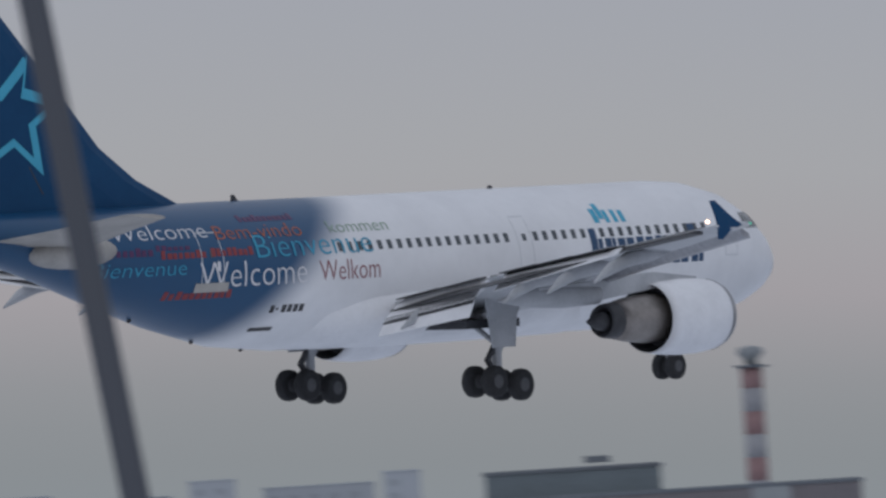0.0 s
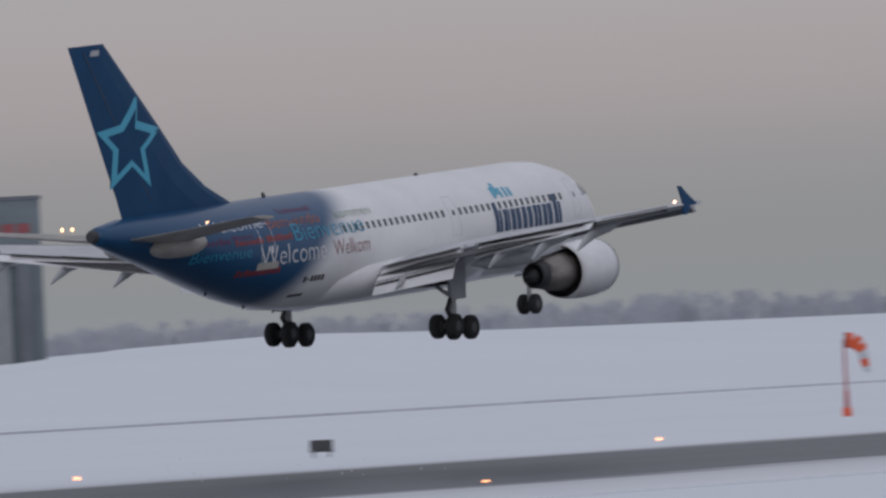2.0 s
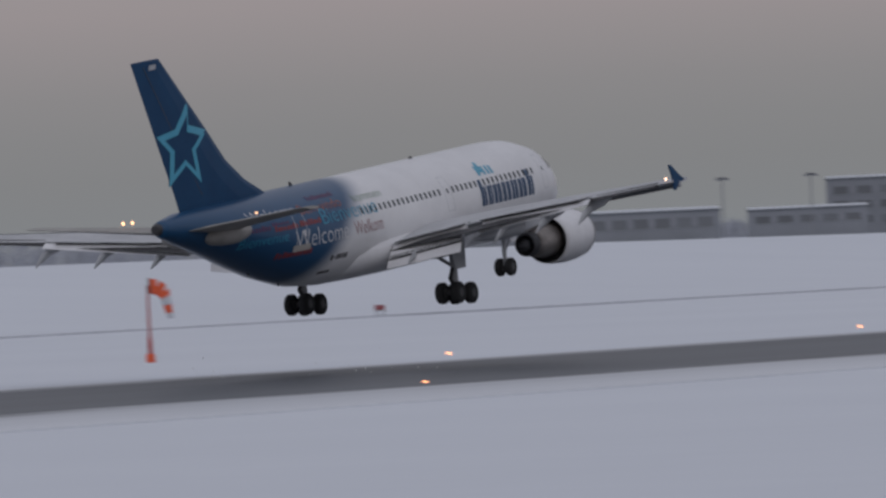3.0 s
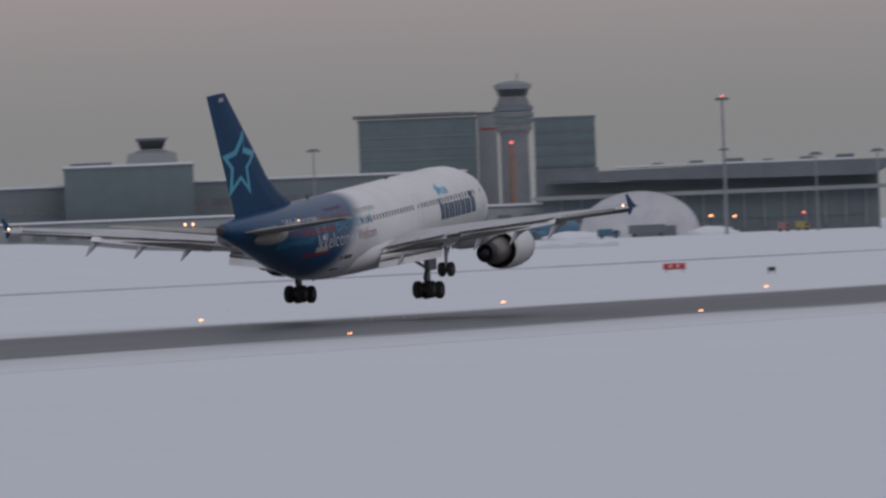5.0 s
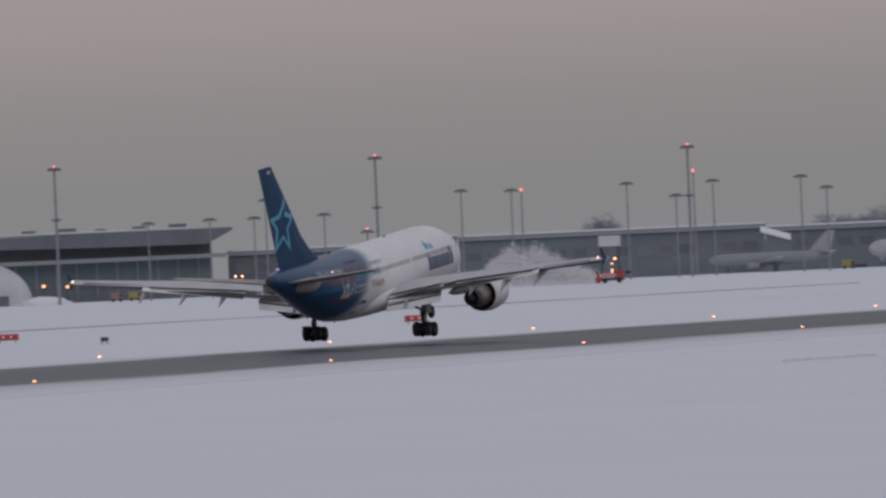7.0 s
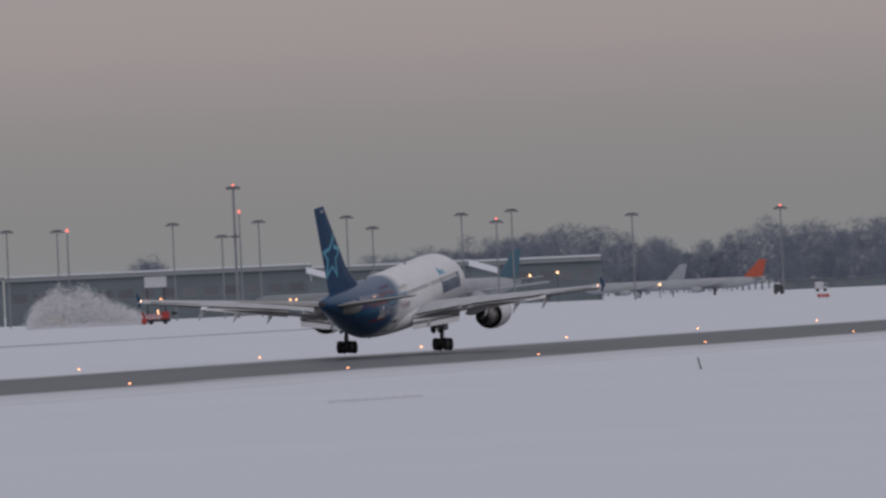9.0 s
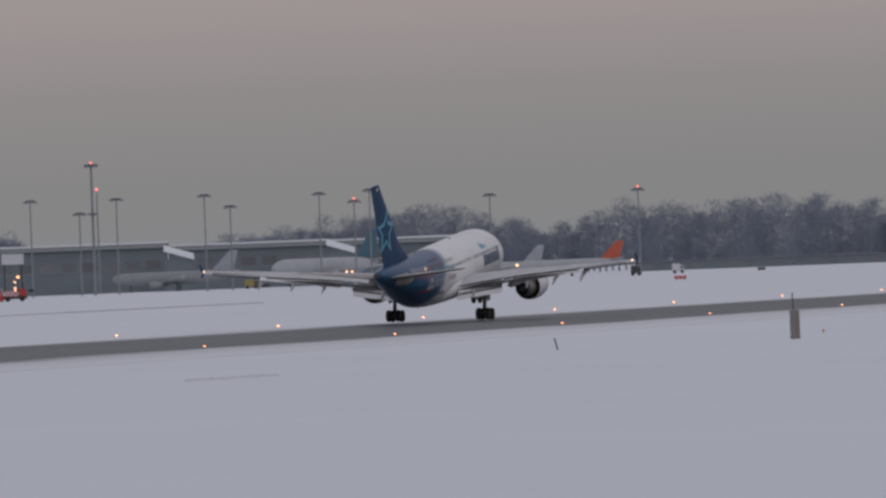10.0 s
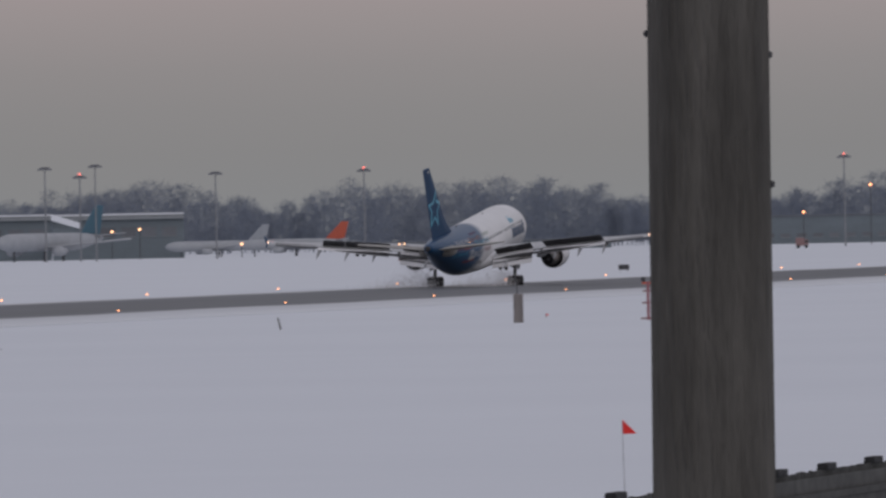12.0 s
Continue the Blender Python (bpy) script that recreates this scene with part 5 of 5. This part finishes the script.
def build_parked(az, r, heading, length, tail, label, body=None):
    """A parked jet, nose along +x of its own space."""
    k = length / 40
    body = body or PARKED
    ob = thing("parked_airliner", facing(az, r) @ pose(0, 0, 4.2 * k, 0, 0, heading), label, "airplane", "parked airliners")
    prof = ((20, 0.1), (19.4, 0.9), (18, 1.5), (16, 1.9), (12, 2), (-8, 2), (-13, 1.6), (-17, 0.9), (-19.6, 0.3))
    part("fuselage", loft([[(x * k, q * k * math.cos(2 * math.pi * i / 18), k * (q * math.sin(2 * math.pi * i / 18) + (0.06 * max(0, -x - 8)))) for i in range(18)] for x, q in prof]), body, ob, smooth=True)
    part("fin", plate([(x * k, 0, z * k) for x, z in ((-11.5, 1.8), (-17.4, 7.9), (-20.0, 7.9), (-18.4, 1.6))], 0.4 * k, (0, 1, 0)), tail, ob, "coloured fin")
    for s in (-1, 1):
        part("wing", loft([[(a * k, s * y * k, z * k + t) for a, t in ((le, 0), (le - 1, 0.3), (te, 0.05), (le - 1, -0.25))] for y, le, te, z in ((1.2, 5, -3.5, -1.2), (17, -4.5, -6.5, 0.4))]), GREYPAINT, ob)
        part("tailplane", loft([[(a * k, s * y * k, z * k + t) for a, t in ((le, 0), (le - 0.5, 0.12), (te, 0.02), (le - 0.5, -0.12))] for y, le, te, z in ((0.5, -15, -18.5, 1.2), (6.5, -18, -19.6, 1.7))]), GREYPAINT, ob)
        part("nacelle", spun(((2 * k, 0.7 * k), (4 * k, 1.1 * k), (6 * k, 0.95 * k)), "X", 14), body, ob, smooth=True).location = (1 * k, s * 6 * k, -2 * k)
        part("gear", tube((-1 * k, s * 2.5 * k, -4.2 * k), (-1 * k, s * 2.5 * k, -1.5 * k), 0.25 * k), DARK, ob)
    part("gear", tube((14 * k, 0, -4.2 * k), (14 * k, 0, -1.5 * k), 0.2 * k), DARK, ob)


TAILTEAL = mat("teal_tail", (0.05, 0.14, 0.20), rough=0.4)
TAILPALE = mat("pale_tail", (0.35, 0.38, 0.42), rough=0.4)
build_parked(-14.93, 2880, 235, 50, TAILTEAL, "white parked airliner with a dark teal tail")
build_parked(-13.62, 2950, 175, 31, TAILRED, "white parked airliner with an orange-red tail")
build_parked(-14.03, 3000, 190, 30, TAILPALE, "pale grey parked airliner with a light tail")
build_parked(-20.72, 2890, 15, 34, TAILTEAL, "blue parked airliner by a white dome", mat("sky_blue_paint", (0.10, 0.20, 0.30), rough=0.4))
build_parked(-15.75, 2960, 170, 36, TAILPALE, "grey parked airliner by the pier", LIGHTCLAD)


def build_plow():
    ob = thing("snow_blower", facing(-16.617, 2500), "red and white snow blower truck with amber beacons", "truck")
    part("chassis", boxed(-2.8, 2.8, 0, 2.5, 0.6, 1.2, bevel=0.05), DARK, ob)
    part("cab", boxed(0.9, 2.6, 0.1, 2.4, 1.21, 3.0, bevel=0.12), REDPAINT, ob)
    part("windscreen", boxed(1.1, 2.4, 0.02, 0.096, 2.1, 2.8), GLASS, ob)
    part("engine_box", boxed(-2.7, 0.8, 0.1, 2.4, 1.21, 2.5, bevel=0.1), REDPAINT, ob)
    for i in range(7):
        for k in range(3):
            part("check", boxed(-2.7 + i * 0.5, -2.2 + i * 0.5, 0.0, 0.096, 1.25 + k * 0.4, 1.65 + k * 0.4), TENT if (i + k) % 2 else REDPAINT, ob)
    part("blower_head", boxed(-4.0, -2.81, -0.3, 2.8, 0.1, 1.6, bevel=0.15), REDPAINT, ob)
    part("chute", tube((-3.2, 1.2, 1.6), (-3.9, 1.2, 3.0), 0.35, 0.28), REDPAINT, ob)
    for x in (-1.8, 1.6):
        part("wheel", spun(((-0.25, 0.55), (-0.2, 0.62), (0.2, 0.62), (0.25, 0.55)), "Y", 16), TYRE, ob).location = (x, 0.1, 0.62)
    for x, z in ((1.7, 3.01), (-1.2, 2.51), (2.0, 4.4)):
        part("beacon", spun(((z, 0.12), (z + 0.2, 0.24), (z + 0.4, 0.08)), "Z", 10), WARM, ob)
        ob.children[-1].location = (x, 1, 0)
    part("beacon_pole", tube((2.0, 1, 3.0), (2.0, 1, 4.4), 0.06), DARK, ob)
    rnd = random.Random(4)
    verts, faces = [], []
    for k in range(21000):
        u = rnd.random() ** 0.8
        x = 1.5 - 29.0 * u
        top = 10.6 * min(1.0, 0.10 + 1.9 * u) * math.sqrt(max(0.02, 1 - max(0.0, (u - 0.66) / 0.34) ** 2)) * (0.86 + 0.28 * noise.noise((x * 0.3, 0, 1.5)))
        z = top * rnd.random() ** 1.1 * (1 + rnd.gauss(0, 0.1)) + rnd.gauss(0, 0.35)
        c = Vector((x + rnd.gauss(0, 0.6), rnd.uniform(-3.5, 3.5), max(-0.2, z)))
        q = rnd.uniform(0.035, 0.085)
        b = len(verts)
        verts.extend((tuple(c + Vector(d) * q) for d in ((1, 1, 1), (-1, -1, 1), (-1, 1, -1), (1, -1, -1))))
        faces.extend(((b, b + 1, b + 2), (b, b + 3, b + 1), (b, b + 2, b + 3), (b + 1, b + 3, b + 2)))
    me = bpy.data.meshes.new("snow_plume")
    me.from_pydata(verts, [], faces)
    me.materials.append(POWDER)
    pl = new("snow_plume", me)
    pl.matrix_basis = facing(-16.70, 2540, 0.2)
    tagged(pl, "white plume of powder snow thrown by a blower", "snow plume", kind="stuff")
    for az, r, w, m, lab in ((-17.16, 2700, 5.0, OCHRE, "yellow-green snow vehicle half buried"), (-15.34, 2900, 3.6, OCHRE, "small yellow apron vehicle"), (-19.2, 2860, 3.6, OCHRE, "yellow fuel truck on the apron"), (-19.3, 2840, 3.2, BANDRED, "red service truck on the apron"), (-13.03, 2780, 3.2, TENT, "white service truck with red stripe"), (-20.25, 2830, 6, TAILTEAL, "teal service truck on the apron"), (-10.87, 2650, 3.2, BANDRED, "orange service truck by the far shed"), (-13.26, 2700, 2.5, DARK, "small dark tug on the snow")):
        ob = thing("service_truck", facing(az, r), lab, "truck", "service trucks")
        part("body", boxed(-w / 2, w * 0.2, 0, 2.2, 0.6, 2.6, bevel=0.12), m, ob)
        part("cab", boxed(w * 0.2 + 0.05, w / 2, 0, 2.2, 0.6, 2.2, bevel=0.2), m, ob)
        part("windscreen", boxed(w * 0.25, w * 0.46, -0.05, -0.004, 1.4, 2.0), GLASS, ob)
        for x in (-w * 0.3, w * 0.32):
            part("wheel", spun(((-0.15, 0.45), (0.15, 0.45)), "Y", 12), TYRE, ob).location = (x, 0.1, 0.45)

    ob = thing("wheel_loader", facing(-17.83, 2845), "dark wheel loader with rows of yellow working lamps", "loader")
    part("body", boxed(-2.0, 2.0, 0, 3, 0.7, 2.2, bevel=0.15), DARKCLAD, ob)
    part("cab", boxed(-1.1, 1.1, 0.2, 2.2, 2.204, 3.6, bevel=0.2), GLASS, ob)
    part("bucket", boxed(-2.3, 2.3, -1.4, -0.05, 0.2, 1.0, bevel=0.2), DARK, ob)
    for x in (-1.5, 1.5):
        part("wheel", spun(((-0.3, 0.6), (-0.25, 0.75), (0.25, 0.75), (0.3, 0.6)), "Y", 16), TYRE, ob).location = (x, 0.2, 0.75)
    for x, z in ((-1.7, 2.0), (1.7, 2.0), (-0.9, 3.6), (0.9, 3.6), (-1.2, 1.2), (1.2, 1.2)):
        part("lamp", spun(((-0.15, 0.08), (0, 0.2), (0.15, 0.08)), "X", 8), WARM, ob).location = (x, -0.12, z)


build_plow()


def build_woods(name, rows, r, step, label, seed, material=None):
    """Bare winter trees: tapered trunks, forked limbs and a haze of twigs."""
    rnd = random.Random(seed)
    verts, faces = [], []

    def blade(p, q, w):
        side = (q - p).cross(Vector((rnd.uniform(-1, 1), rnd.uniform(-1, 1), 0.3)))
        side = side.normalized() * w if side.length > 1e-6 else Vector((w, 0, 0))
        b = len(verts)
        verts.extend([p - side, p + side, q + side * 0.3, q - side * 0.3])
        faces.append((b, b + 1, b + 2, b + 3))
    az = rows[0][0]
    while az < rows[-1][0]:
        el = float(np.interp(az, [k[0] for k in rows], [k[1] for k in rows]))
        rr = r + rnd.uniform(-60, 160)
        h = max(5.0, high(el, rr)) * rnd.uniform(0.72, 1.04)
        base = spot(az, rr, -0.5)
        wide = h * rnd.uniform(0.24, 0.36)
        blade(base, base + Vector((0, 0, h * 0.8)), 0.35)
        for k in range(125):
            a, u = rnd.uniform(0, 2 * math.pi), rnd.random() ** 1.25
            z = h * (0.12 + 0.86 * u)
            reach = wide * math.sqrt(max(0.05, 1 - ((u - 0.45) / 0.6) ** 2)) * rnd.uniform(0.3, 1.0)
            q = base + Vector((math.cos(a) * reach, math.sin(a) * reach, min(h, z + rnd.uniform(0, 1.5))))
            blade(base + Vector((0, 0, z * 0.8)) + (q - base) * 0.2 * rnd.random(), q, 0.07)
            for _ in range(11):
                e = q + Vector((rnd.gauss(0, 1.1), rnd.gauss(0, 1.1), rnd.gauss(0.45, 0.9)))
                blade(q + (e - q) * 0.15, e, rnd.uniform(0.025, 0.06))
        az += step * rnd.uniform(0.35, 1.15)
    me = bpy.data.meshes.new(name)
    me.from_pydata([tuple(v) for v in verts], [], faces)
    me.materials.append(material or BARK)
    tagged(new(name, me), label, "trees", kind="stuff")


build_woods("bare_woods", ((-15.6, 0.14), (-15.4, 0.17), (-14.98, 0.183), (-14.75, 0.22), (-14.5, 0.287), (-14.28, 0.313), (-14.07, 0.222), (-13.8, 0.19), (-13.6, 0.173), (-13.4, 0.25), (-13.3, 0.313), (-13.15, 0.25), (-12.93, 0.267), (-12.7, 0.274), (-12.33, 0.258),
                           (-12.1, 0.28), (-11.9, 0.19), (-11.7, 0.155), (-11.0, 0.155), (-10.68, 0.21), (-10.4, 0.28), (-10.0, 0.24), (-9.0, 0.2)), 3500, 0.035, "dense line of bare winter trees behind the apron", 11)
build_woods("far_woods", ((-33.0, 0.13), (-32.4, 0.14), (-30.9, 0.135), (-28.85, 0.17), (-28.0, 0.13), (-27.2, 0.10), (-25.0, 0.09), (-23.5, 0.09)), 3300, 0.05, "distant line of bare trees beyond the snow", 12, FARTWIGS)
build_woods("lone_trees", ((-16.74, 0.16), (-16.65, 0.24), (-16.56, 0.16)), 3200, 0.012, "small clump of bare trees behind a pier", 13)
build_woods("lone_trees", ((-15.2, 0.2), (-15.13, 0.25), (-14.85, 0.235), (-14.5, 0.3)), 3450, 0.06, "clump of bare trees behind a pier", 14)
build_woods("roadside_scrub", ((-39.9, 0.05), (-37.0, 0.04)), 1560, 0.12, "low bare scrub before office buildings", 15)

for a, b, e, lab in ((-13.25, -11.9, -0.07, "long low grey shed at the far edge of the field"), (-11.1, -10.2, 0.033, "low grey cargo shed before the trees")):
    ob, w, h = slab_building("cargo_shed", a, b, 3250, e, 20, CLADDING, lab, "shed")
    pane_rows(ob, w, [2.0 if e > 0 else 0.8], 10, 3, 1.2)

# ---- what moves ----
FLIGHT = ((0, -257.03, 309.27, 19.84, 0.18, 1.22, 2.73), (0.5, -256.78, 344.59, 17.54, 0.04, 1.16, 2.57), (1, -256.52, 380.09, 15.43, -0.18, 1.83, 1.36), (1.5, -256.28, 415.91, 13.94, -0.31, 2.71, 0.31),
          (2, -256.10, 452.01, 12.44, -0.31, 3.53, 0.03), (2.5, -256.01, 488.21, 11.14, -0.44, 4.46, -0.78), (3, -255.87, 524.60, 10.16, -0.43, 5.18, -1.71), (4, -255.9, 596.8, 8.8, -0.35, 5.0, -0.8), (5, -255.99, 668.80, 8.02, -0.25, 4.63, 0.07),
          (5.5, -256.07, 705.06, 7.79, -0.08, 4.55, 0.21), (6, -256.18, 741.32, 7.67, -0.10, 4.69, 0.12), (6.5, -256.29, 777.61, 7.58, -0.19, 4.88, 0.06), (7, -256.49, 813.77, 7.47, -0.16, 4.84, -0.08),
          (7.5, -256.59, 849.95, 7.36, -0.03, 4.75, 0.0), (8.5, -256.9, 922.0, 7.32, 0.0, 5.1, 0.35), (9.5, -257.18, 993.85, 7.30, 0.0, 5.45, 0.70), (10, -257.45, 1029.61, 7.23, 0.02, 5.5, 0.6), (10.5, -257.57, 1065.40, 7.17, 0.1, 5.62, 0.4),
          (11, -257.83, 1101.13, 7.14, 0.2, 5.8, 0.2), (11.5, -258.05, 1136.77, 7.20, 0.3, 6.0, 0.0), (12, -258.3, 1172.37, 7.24, 0.4, 6.1, 0.0))


def motions():
    walk(AIRLINER, [(t, pose(x, y, z, roll, -pitch, 90 + yaw)) for t, x, y, z, yaw, pitch, roll in FLIGHT])
    for sp, mid, turn, rise in SPOILERS:
        rows = [(t, Matrix.Translation(mid) @ pose(0, 0, 0, rise, 0, turn) @ pose(0, 0, 0, 0, lift, 0)) for t, lift in ((0, -4), (10.75, -4), (11.15, 34), (11.5, 40), (12, 40))]
        walk(sp, rows)

    # the powder lies in the runway's snow until the wheels throw it up
    for trail in SPRAY:
        rows = []
        for t, depth in ((0, -3.2), (10.5, -3.2), (11.1, 0.0), (11.5, 0.05), (12, 0.05)):
            x, y = (float(np.interp(t, [f[0] for f in FLIGHT], [f[k] for f in FLIGHT])) for k in (1, 2))
            rows.append((t, pose(x, y - 21.8, depth)))
        walk(trail, rows)


motions()
